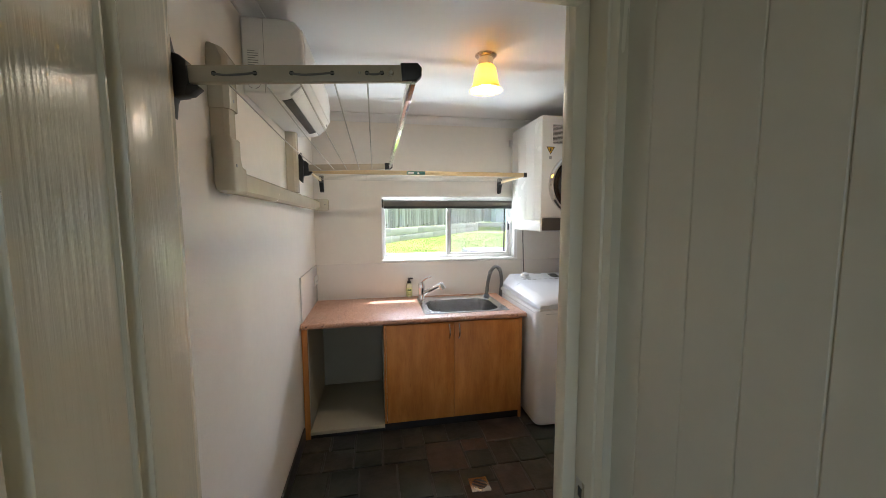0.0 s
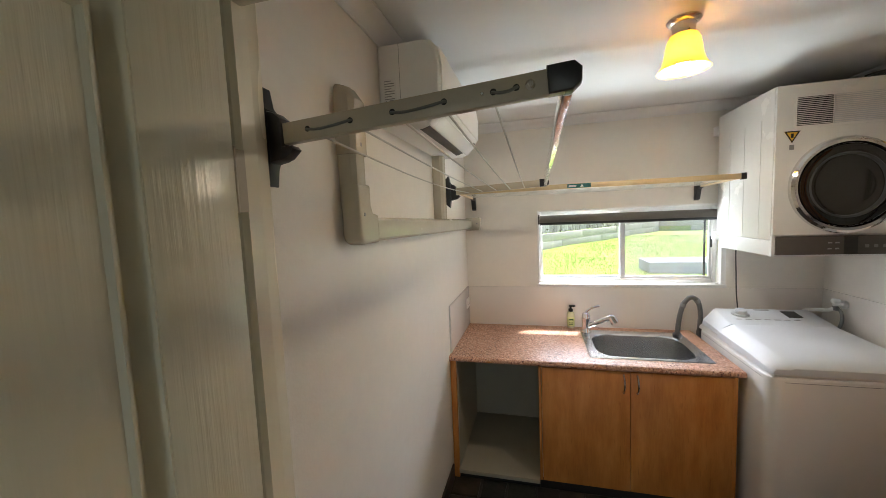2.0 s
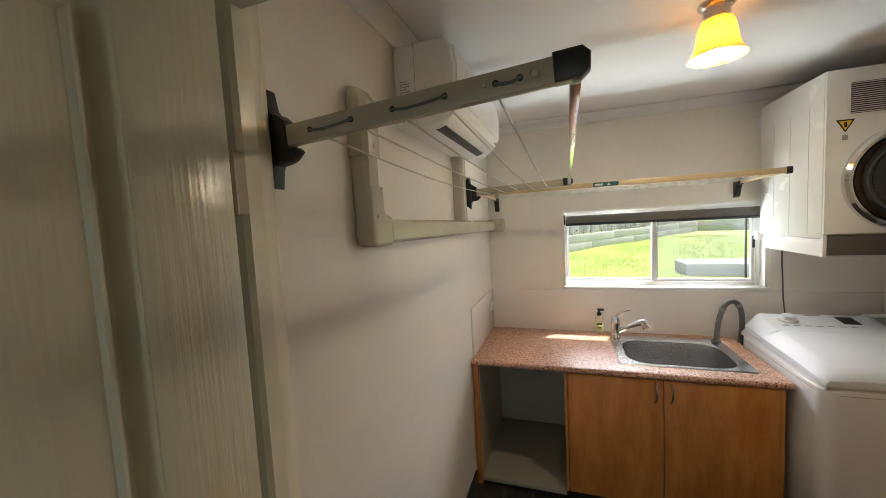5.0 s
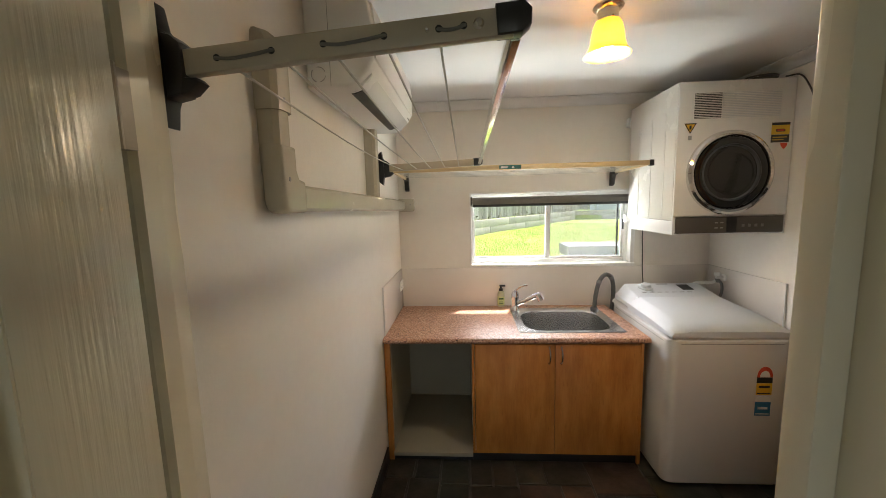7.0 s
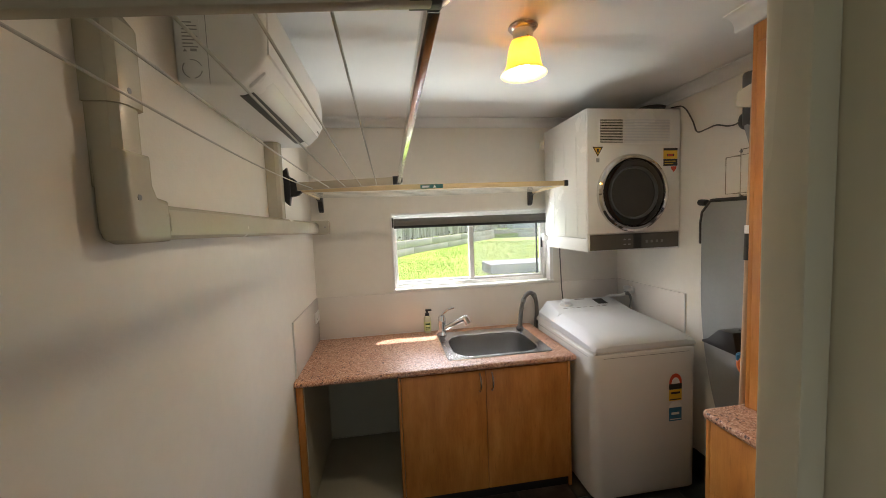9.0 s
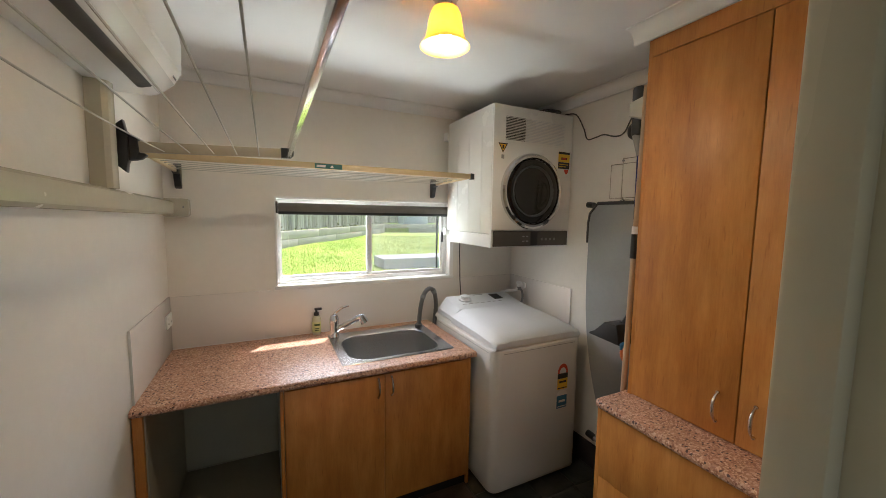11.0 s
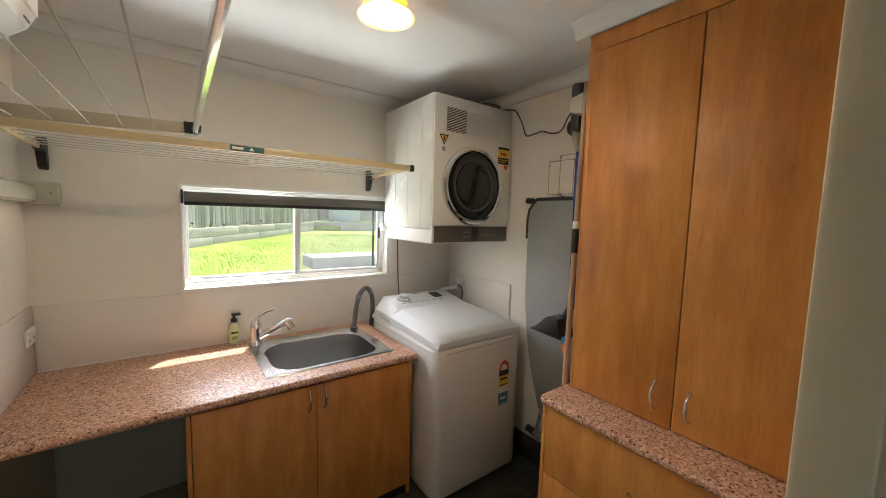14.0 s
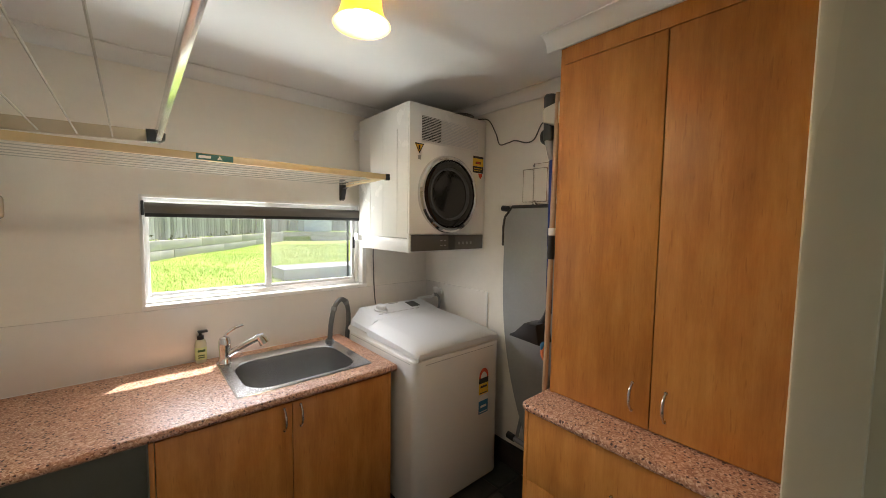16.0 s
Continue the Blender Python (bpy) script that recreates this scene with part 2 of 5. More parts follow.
def laminate_wood():
    m, n, l, p = mat("beech_laminate")
    v = coords(n, l, (7, 7, 1.3))
    a = noise_tex(n, l, v, 1.6, 8, 0.66)
    v2 = coords(n, l, (110, 110, 5))
    b = noise_tex(n, l, v2, 1.5, 4, 0.65)
    blot = noise_tex(n, l, coords(n, l, (9, 9, 5)), 1.3, 3, 0.5)
    add = n.new("ShaderNodeMath")
    add.operation = 'MULTIPLY_ADD'
    add.inputs[1].default_value = 0.22
    l.new(b, add.inputs[0])
    l.new(a, add.inputs[2])
    both = n.new("ShaderNodeMath")
    both.operation = 'MULTIPLY_ADD'
    both.inputs[1].default_value = 0.28
    l.new(blot, both.inputs[0])
    l.new(add.outputs[0], both.inputs[2])
    col = ramp(n, l, both.outputs[0], [(0.50, (0.38, 0.135, 0.024)), (0.74, (0.51, 0.205, 0.040)), (0.98, (0.63, 0.290, 0.068))])
    # short dark flecks along the grain
    fleck = noise_tex(n, l, coords(n, l, (95, 95, 11)), 1.0, 2, 0.5)
    dark = ramp(n, l, fleck, [(0.645, (1.0, 1.0, 1.0)), (0.72, (0.84, 0.80, 0.76))])
    mc = n.new("ShaderNodeMix")
    mc.data_type, mc.blend_type = 'RGBA', 'MULTIPLY'
    mc.inputs["Factor"].default_value = 1
    l.new(col, mc.inputs[6])
    l.new(dark, mc.inputs[7])
    l.new(mc.outputs[2], p.inputs["Base Color"])
    p.inputs["Roughness"].default_value = 0.46
    add_bump(n, l, p, b, 0.05, 0.001)
    return m


def speckled_laminate():
    m, n, l, p = mat("terracotta_speckle_laminate")
    v = coords(n, l)
    wob = n.new("ShaderNodeTexNoise")
    wob.inputs["Scale"].default_value = 60
    l.new(v, wob.inputs["Vector"])
    mixv = n.new("ShaderNodeMix")
    mixv.data_type = 'VECTOR'
    mixv.inputs["Factor"].default_value = 0.012
    l.new(v, mixv.inputs[4])
    l.new(wob.outputs["Color"], mixv.inputs[5])
    vec = mixv.outputs[1]

    def cells(scale):
        t = n.new("ShaderNodeTexVoronoi")
        t.inputs["Scale"].default_value = scale
        l.new(vec, t.inputs["Vector"])
        sep = n.new("ShaderNodeSeparateColor")
        l.new(t.outputs["Color"], sep.inputs["Color"])
        return sep.outputs["Red"], t.outputs["Distance"]
    r1, d1 = cells(92)
    r2, d2 = cells(190)
    base = ramp(n, l, r2, [(0.0, (0.28, 0.122, 0.070)), (0.35, (0.47, 0.240, 0.150)), (0.7, (0.59, 0.345, 0.230)), (1.0, (0.75, 0.54, 0.41))])
    lt = n.new("ShaderNodeMath")
    lt.operation = 'LESS_THAN'
    lt.inputs[1].default_value = 0.22
    l.new(r1, lt.inputs[0])
    near = n.new("ShaderNodeMath")
    near.operation = 'LESS_THAN'
    near.inputs[1].default_value = 0.40
    l.new(d1, near.inputs[0])
    both = n.new("ShaderNodeMath")
    both.operation = 'MULTIPLY'
    l.new(lt.outputs[0], both.inputs[0])
    l.new(near.outputs[0], both.inputs[1])
    mc = n.new("ShaderNodeMix")
    mc.data_type = 'RGBA'
    l.new(both.outputs[0], mc.inputs["Factor"])
    l.new(base, mc.inputs[6])
    mc.inputs[7].default_value = (0.075, 0.034, 0.026, 1)
    l.new(mc.outputs[2], p.inputs["Base Color"])
    p.inputs["Roughness"].default_value = 0.42
    add_bump(n, l, p, r2, 0.03, 0.0006)
    return m


def slate():
    m, n, l, p = mat("slate_tile")
    v = coords(n, l)
    info = n.new("ShaderNodeObjectInfo")
    hue = ramp(n, l, info.outputs["Random"], [(0.0, (0.030, 0.034, 0.028)), (0.3, (0.042, 0.043, 0.032)), (0.55, (0.060, 0.048, 0.034)), (0.84, (0.024, 0.028, 0.028)), (1.0, (0.10, 0.056, 0.038))])
    a = noise_tex(n, l, v, 7, 8, 0.65)
    stain = ramp(n, l, a, [(0.35, (0.45, 0.48, 0.45)), (0.55, (1.0, 1.0, 1.0)), (0.75, (1.7, 1.4, 1.1))])
    mc = n.new("ShaderNodeMix")
    mc.data_type, mc.blend_type = 'RGBA', 'MULTIPLY'
    mc.inputs["Factor"].default_value = 1
    l.new(hue, mc.inputs[6])
    l.new(stain, mc.inputs[7])
    l.new(mc.outputs[2], p.inputs["Base Color"])
    p.inputs["Roughness"].default_value = 0.42
    add_bump(n, l, p, noise_tex(n, l, v, 22, 8, 0.6), 0.55, 0.006)
    return m


def glass(name, colour=(1, 1, 1), rough=0.0):
    m, n, l, p = mat(name)
    p.inputs["Base Color"].default_value = (*colour, 1)
    p.inputs["Transmission Weight"].default_value = 1
    p.inputs["Roughness"].default_value = rough
    p.inputs["IOR"].default_value = 1.45
    return m


def screen_mesh():
    m, n, l, p = mat("insect_screen")
    p.inputs["Base Color"].default_value = (0.42, 0.42, 0.46, 1)
    p.inputs["Roughness"].default_value = 0.8
    t = n.new("ShaderNodeBsdfTransparent")
    mix = n.new("ShaderNodeMixShader")
    mix.inputs[0].default_value = 0.36
    l.new(t.outputs[0], mix.inputs[1])
    l.new(p.outputs[0], mix.inputs[2])
    l.new(mix.outputs[0], n["Material Output"].inputs["Surface"])
    return m


def shade_glass():
    m, n, l, p = mat("frosted_amber_glass")
    v = coords(n, l)
    col = ramp(n, l, noise_tex(n, l, v, 18, 4), [(0.3, (0.62, 0.41, 0.11)), (0.8, (0.68, 0.48, 0.17))])
    l.new(col, p.inputs["Base Color"])
    p.inputs["Roughness"].default_value = 0.3
    t = n.new("ShaderNodeBsdfTranslucent")
    l.new(col, t.inputs["Color"])
    mix = n.new("ShaderNodeMixShader")
    mix.inputs[0].default_value = 0.62
    l.new(p.outputs[0], mix.inputs[1])
    l.new(t.outputs[0], mix.inputs[2])
    l.new(mix.outputs[0], n["Material Output"].inputs["Surface"])
    return m


def emitter(name, colour, strength):
    m, n, l, p = mat(name)
    p.inputs["Base Color"].default_value = (*colour, 1)
    p.inputs["Emission Color"].default_value = (*colour, 1)
    p.inputs["Emission Strength"].default_value = strength
    return m


def grass_mat():
    m, n, l, p = mat("lawn_grass")
    v = coords(n, l)
    a = noise_tex(n, l, v, 1.1, 6)
    b = noise_tex(n, l, v, 40, 4, 0.7)
    add = n.new("ShaderNodeMath")
    add.operation = 'MULTIPLY_ADD'
    add.inputs[1].default_value = 0.8
    l.new(b, add.inputs[0])
    l.new(a, add.inputs[2])
    col = ramp(n, l, add.outputs[0], [(0.45, (0.17, 0.27, 0.02)), (0.85, (0.28, 0.40, 0.035)), (1.15, (0.40, 0.48, 0.08))])
    l.new(col, p.inputs["Base Color"])
    p.inputs["Roughness"].default_value = 0.8
    add_bump(n, l, p, b, 1.0, 0.03)
    return m


def paling_mat():
    m, n, l, p = mat("weathered_paling")
    v = coords(n, l, (14, 14, 0.8))
    info = n.new("ShaderNodeObjectInfo")
    g = noise_tex(n, l, v, 2.0, 6, 0.65)
    add = n.new("ShaderNodeMath")
    add.operation = 'MULTIPLY_ADD'
    add.inputs[1].default_value = 0.45
    l.new(info.outputs["Random"], add.inputs[0])
    l.new(g, add.inputs[2])
    col = ramp(n, l, add.outputs[0], [(0.35, (0.17, 0.15, 0.125)), (0.7, (0.34, 0.31, 0.27)), (1.0, (0.50, 0.47, 0.42))])
    l.new(col, p.inputs["Base Color"])
    p.inputs["Roughness"].default_value = 0.85
    add_bump(n, l, p, g, 0.5, 0.006)
    return m


M["wood"] = laminate_wood()
M["speckle"] = speckled_laminate()
M["slate"] = slate()
M["glass"] = glass("window_glass")
M["door_glass"] = surface("smoked_door_glass", (0.012, 0.012, 0.013), 0.06, vary=0.1, scale=6, rough_vary=0.02, coat=0.6)
M["panel_glass"] = surface("smoked_control_panel", (0.10, 0.095, 0.088), 0.2, vary=0.06, scale=6)
M["screen"] = screen_mesh()
M["shade"] = shade_glass()
M["bulb"] = emitter("lit_bulb", (1.0, 0.82, 0.55), BULB)
M["grass"] = grass_mat()
M["paling"] = paling_mat()

# ---- the rooms' shell ----
XE, CEIL = 2.363, 2.38           # east wall, ceiling
YD0, YD1 = -2.328, -2.405        # the door wall's two faces
OX0, OX1, OZ = 0.100, 1.029, 2.069  # the doorway
HX, HY = 1.085, -4.7             # the hall's east wall and far end
WX0, WX1, WZ0, WZ1, WT = 0.556, 1.811, 1.128, 1.705, 0.13

bm = B(((-0.4, -5.0, -0.15), (2.6, 0.13, -0.012)))
floor = solid("floor", bm, M["grout"], "dark grouted floor of slate tiles", "floor")

bm = B(((-0.3, 0, -0.1), (WX0, WT, 2.7)), ((WX1, 0, -0.1), (XE + 0.2, WT, 2.7)),
       ((WX0, 0, -0.1), (WX1, WT, WZ0)), ((WX0, 0, WZ1), (WX1, WT, 2.7)))
solid("wall_north", bm, M["wall"], "cream painted wall with a low wide window", "wall")
bm = B(((-0.2, -2.335, -0.1), (0, 0, 2.7)))
solid("wall_west", bm, M["wall"], "cream painted wall with air conditioner and clothes line", "wall")
bm = B(((XE, YD1, -0.1), (XE + 0.2, 0, 2.7)))
solid("wall_east", bm, M["wall"], "cream painted wall beside dryer and cupboard", "wall")
bm = B(((OX1 + 0.031, YD1 + 0.012, -0.1), (XE, YD0, 2.7)), ((0.0, YD1 + 0.012, OZ + 0.031), (OX1 + 0.031, YD0, 2.7)))
solid("wall_south", bm, M["wall"], "cream painted wall around the doorway", "wall")
bm = B(((-0.3, YD1 + 0.05, CEIL), (XE + 0.2, 0.13, 2.5)))
solid("ceiling", bm, M["ceiling"], "flat white painted plaster ceiling", "ceiling")

# cove cornices
def cornice_profile(w=0.062, h=0.062):
    pts = [(0, 0), (0, -h), (0.006, -h)]
    for k in range(7):
        t = radians(90 * k / 6)
        pts.append((0.010 + (w - 0.016) * (1 - math.cos(t)), -h + 0.004 + (h - 0.010) * math.sin(t)))
    pts += [(w, -0.006), (w, 0)]
    return pts

cp = cornice_profile()
bm = bmesh.new()
prism(bm, [(-u, CEIL + v) for u, v in cp], "x", 0, XE)
solid("cornice_north", bm, M["ceiling"], "white plaster cove cornice above window wall", "cornice")
bm = bmesh.new()
prism(bm, [(u, CEIL + v) for u, v in cp], "y", YD0, -0.0625)
solid("cornice_west", bm, M["ceiling"], "white plaster cove cornice above air conditioner", "cornice")
bm = bmesh.new()
prism(bm, [(XE - u, CEIL + v) for u, v in cp], "y", -1.40, -0.0625)
solid("cornice_east", bm, M["ceiling"], "white plaster cove cornice beside the cupboard", "cornice")
bm = bmesh.new()
prism(bm, [(1.928 - u, CEIL + v) for u, v in cp], "y", YD0, -1.405)
prism(bm, [(-1.468 + u, CEIL + v) for u, v in cp], "x", 1.93, XE - 0.063)
solid("cornice_cupboard", bm, M["ceiling"], "white plaster cove cornice around the cupboard top", "cornice")

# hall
# unseen end wall; its glazed doorway is added to hold the fill lamp
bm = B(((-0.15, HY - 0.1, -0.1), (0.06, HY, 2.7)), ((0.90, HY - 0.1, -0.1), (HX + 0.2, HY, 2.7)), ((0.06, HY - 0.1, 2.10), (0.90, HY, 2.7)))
solid("wall_hall_south", bm, M["hall"], "plain painted unseen end wall of the hall with added glazed doorway", "wall")
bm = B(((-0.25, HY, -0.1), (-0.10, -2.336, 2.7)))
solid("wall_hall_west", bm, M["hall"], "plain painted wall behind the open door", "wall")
# unseen glazed door, made up as a source for the hall's fill lamp
hdoor = thing("door_2", (0.48, HY - 0.05, 0), "added unseen glazed door at the end of the hall", "door", kind="structure")
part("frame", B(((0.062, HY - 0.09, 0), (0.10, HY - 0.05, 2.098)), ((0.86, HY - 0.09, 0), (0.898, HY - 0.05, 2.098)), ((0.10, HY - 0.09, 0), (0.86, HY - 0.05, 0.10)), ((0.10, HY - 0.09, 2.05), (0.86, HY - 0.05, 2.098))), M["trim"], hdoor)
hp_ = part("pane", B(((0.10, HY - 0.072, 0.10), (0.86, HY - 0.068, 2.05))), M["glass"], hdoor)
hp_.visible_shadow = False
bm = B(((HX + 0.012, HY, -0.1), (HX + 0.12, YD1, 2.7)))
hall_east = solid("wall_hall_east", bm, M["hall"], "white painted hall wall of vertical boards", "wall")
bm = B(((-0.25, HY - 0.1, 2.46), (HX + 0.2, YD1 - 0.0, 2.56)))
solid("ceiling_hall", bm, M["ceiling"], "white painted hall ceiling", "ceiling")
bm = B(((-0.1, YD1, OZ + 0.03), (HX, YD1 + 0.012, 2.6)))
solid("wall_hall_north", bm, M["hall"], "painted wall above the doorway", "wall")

# door frame
frame_ob = thing("door_frame", (0.5, -2.35, 0), "white enamelled timber door frame with metal strike plate", "door frame", kind="structure")
bm = bmesh.new()
prism(bm, [(0.002, -2.317), (0.002, -2.404), (0.096, -2.404), (0.105, -2.398), (0.103, -2.366), (0.096, -2.361), (0.088, -2.323), (0.083, -2.317)], "z", 0, OZ + 0.03, 0.0)
part("jamb", bm, M["trim"], frame_ob)
part("jamb", B(((OX1 - 0.040, -2.366, 0), (OX1 - 0.0005, -2.315, OZ + 0.03)), bev=0.005), M["trim"], frame_ob)
part("rebate", B(((OX1, YD1 - 0.03, 0), (OX1 + 0.03, -2.327, OZ + 0.03)), bev=0.004), M["trim"], frame_ob)
part("head", B(((OX0 + 0.006, -2.404, 2.024), (OX1 - 0.0405, -2.380, OZ + 0.0295)), bev=0.004), M["trim"], frame_ob)
part("head_rebate", B(((OX0 - 0.010, -2.379, OZ - 0.008), (OX1 - 0.0405, -2.330, OZ + 0.030)), bev=0.003), M["trim"], frame_ob)
bm = bmesh.new()
prism(bm, [(OX1 + 0.008, YD1 - 0.031), (OX1 + 0.018, YD1 - 0.046), (HX - 0.02, YD1 - 0.036), (HX + 0.0, YD1 - 0.028), (HX + 0.0, YD1 - 0.001), (OX1 + 0.008, YD1 - 0.001)], "z", 0, 2.12, 0.003)
part("architrave", bm, M["trim"], frame_ob)
bm = bmesh.new()
prism(bm, [(YD1 - 0.001, OZ + 0.012), (YD1 - 0.014, OZ + 0.016), (YD1 - 0.012, OZ + 0.07), (YD1 - 0.001, OZ + 0.075)], "x", 0.0, HX - 0.002, 0.002)
part("architrave", bm, M["trim"], frame_ob)
bm = B(((OX1 - 0.0015, -2.408, 0.76), (OX1 + 0.002, -2.370, 0.83)))
strike = part("strike_plate", bm, M["nickel"], frame_ob, "brass-toned metal strike plate")
part("latch_hole", B(((OX1 - 0.0022, -2.397, 0.782), (OX1 + 0.001, -2.381, 0.810))), M["black"], strike)

# the open door leaf, standing along the hall's west side
LX, HINGE = 0.146, -2.462
SWING = Matrix.Translation((LX, HINGE, 0)) @ Matrix.Rotation(radians(0.4), 4, 'Z') @ Matrix.Translation((-LX, -HINGE, 0))
door = thing("door_1", (0.13, -2.87, 0), "white enamelled panel door standing wide open", "door", kind="structure")
ly0, ly1, lz1 = HINGE - 0.82, HINGE, 2.055
stile, muntin, top = 0.126, 0.110, 0.124
ym = (ly0 + ly1) / 2
slabs = [((LX - 0.036, ly1 - stile, 0.012), (LX, ly1, lz1)), ((LX - 0.036, ly0, 0.012), (LX, ly0 + stile, lz1)),
         ((LX - 0.036, ym - muntin / 2, 0.25), (LX, ym + muntin / 2, 0.80)), ((LX - 0.036, ym - muntin / 2, 0.98), (LX, ym + muntin / 2, lz1 - top)),
         ((LX - 0.036, ly0 + stile, lz1 - top), (LX, ly1 - stile, lz1)), ((LX - 0.036, ly0 + stile, 0.012), (LX, ly1 - stile, 0.25)),
         ((LX - 0.036, ly0 + stile, 0.80), (LX, ly1 - stile, 0.98))]
bm = B(*slabs, bev=0.0015)
bm.transform(SWING)
part("leaf", bm, M["door"], door)
for z0, z1 in ((0.98, lz1 - top), (0.25, 0.80)):
    for y0, y1 in ((ym + muntin / 2, ly1 - stile), (ly0 + stile, ym - muntin / 2)):
        bm = bmesh.new()
        loops = []
        for off, x in ((0.0, LX - 0.028), (0.0, LX - 0.001), (0.002, LX - 0.001), (0.007, LX - 0.018), (0.014, LX - 0.026), (0.023, LX - 0.026), (0.027, LX - 0.012), (0.032, LX - 0.002), (0.036, LX - 0.002), (0.041, LX - 0.007), (0.060, LX - 0.006)):
            loops.append([bm.verts.new((x, y, z)) for y, z in ((y0 + off, z0 + off), (y1 - off, z0 + off), (y1 - off, z1 - off), (y0 + off, z1 - off))])
        for a, b in zip(loops, loops[1:]):
            for k in range(4):
                bm.faces.new((a[k], a[(k + 1) % 4], b[(k + 1) % 4], b[k]))
        bm.faces.new(loops[-1])
        bmesh.ops.recalc_face_normals(bm, faces=bm.faces[:])
        bm.transform(SWING)
        part("panel", bm, M["door"], door)
for z in (1.70, 0.20):
    bm = bmesh.new()
    tube(bm, [(0.113, -2.432, z), (0.113, -2.432, z + 0.10)], 0.0065, 8)
    box(bm, (0.098, -2.460, z + 0.002), (0.112, -2.434, z + 0.098))
    box(bm, (0.098, -2.430, z + 0.002), (0.112, -2.4045, z + 0.098))
    part("hinge", bm, M["arm"], door, "tarnished steel butt hinge")

# ---- window ----
win = thing("window_1", (1.18, 0.09, WZ0), "aluminium sliding window with white reveal and fly screen", "window", kind="structure")
rv = 0.014
part("window_sill", B(((WX0 - 0.004, -0.0095, WZ0 - 0.012), (WX1 + 0.004, 0.075, WZ0 + 0.012)), bev=0.003), M["sill"], win)
part("reveal", B(((WX0, -0.003, WZ0 + 0.012), (WX0 + rv, 0.075, WZ1)), bev=0.001), M["sill"], win)
part("reveal", B(((WX1 - 0.03, -0.003, WZ0 + 0.012), (WX1, 0.075, WZ1)), bev=0.001), M["sill"], win)
part("reveal", B(((WX0 + rv, -0.003, WZ1 - rv), (WX1 - 0.03, 0.075, WZ1)), bev=0.001), M["sill"], win)
fx0, fx1, fz0, fz1 = WX0 + 0.004, WX1 - 0.034, WZ0 + 0.014, WZ1 - 0.004
fr = part("window_frame", B(((fx0, 0.055, fz0), (fx0 + 0.028, 0.12, fz1)), ((fx1 - 0.028, 0.055, fz0), (fx1, 0.12, fz1)),
                            ((fx0 + 0.028, 0.055, fz0), (fx1 - 0.028, 0.12, fz0 + 0.028)), ((fx0 + 0.028, 0.055, fz1 - 0.028), (fx1 - 0.028, 0.12, fz1)), bev=0.002), M["alu"], win)
mid = 1.175
def sash(x0, x1, y0, y1, w0, w1):
    bm = B(((x0, y0, fz0 + 0.026), (x0 + w0, y1, fz1 - 0.026)), ((x1 - w1, y0, fz0 + 0.026), (x1, y1, fz1 - 0.026)),
           ((x0 + w0, y0, fz0 + 0.026), (x1 - w1, y1, fz0 + 0.046)), ((x0 + w0, y0, fz1 - 0.046), (x1 - w1, y1, fz1 - 0.026)), bev=0.0015)
    s = part("sash", bm, M["alu"], win)
    g = part("pane", B(((x0 + w0 - 0.003, (y0 + y1) / 2 - 0.002, fz0 + 0.043), (x1 - w1 + 0.003, (y0 + y1) / 2 + 0.002, fz1 - 0.043))), M["glass"], win)
    g.visible_shadow = False
    return s
sash(fx0 + 0.024, mid + 0.012, 0.092, 0.112, 0.012, 0.028)
sash(mid - 0.022, fx1 - 0.024, 0.064, 0.084, 0.034, 0.022)
bm = B(((mid + 0.012, 0.114, fz0 + 0.028), (mid + 0.024, 0.122, fz1 - 0.028)), ((fx1 - 0.058, 0.114, fz0 + 0.028), (fx1 - 0.046, 0.122, fz1 - 0.028)),
       ((mid + 0.024, 0.114, fz0 + 0.028), (fx1 - 0.058, 0.122, fz0 + 0.038)), ((mid + 0.024, 0.114, fz1 - 0.038), (fx1 - 0.058, 0.122, fz1 - 0.028)))
sf = part("screen_frame", bm, M["black"], win, "black fly screen frame")
bm = bmesh.new()
bm.faces.new([bm.verts.new(p) for p in ((mid + 0.024, 0.118, fz0 + 0.038), (fx1 - 0.058, 0.118, fz0 + 0.038), (fx1 - 0.058, 0.118, fz1 - 0.038), (mid + 0.024, 0.118, fz1 - 0.038))])
part("fly_screen", bm, M["screen"], win, "fine grey insect screen mesh")
part("catch", B(((fx1 - 0.040, 0.050, 1.395), (fx1 - 0.028, 0.064, 1.475)), bev=0.003), M["black"], win, "black window catch")

# roller blind
blind = thing("roller_blind", (1.17, 0.03, WZ1), "grey sunscreen roller blind, almost fully rolled up", "blind")
bm = bmesh.new()
lathe(bm, [(0.0, WX0 + 0.022), (0.030, WX0 + 0.022), (0.030, WX1 - 0.022), (0.0, WX1 - 0.022)], (0, 0.004, WZ1 - 0.070), "x", 24)
part("roll", bm, M["blind"], blind)
part("fabric", B(((WX0 + 0.024, -0.0265, 1.610), (WX1 - 0.024, -0.0250, WZ1 - 0.070))), M["blind"], blind)
part("bottom_rail", B(((WX0 + 0.022, -0.032, 1.592), (WX1 - 0.022, -0.019, 1.612)), bev=0.004), M["black"], blind, "black aluminium bottom rail")
for x in (WX0 + 0.008, WX1 - 0.020):
    part("bracket", B(((x, -0.028, WZ1 - 0.105), (x + 0.012, 0.05, WZ1 - 0.032)), bev=0.003), M["black"], blind, "black end bracket")

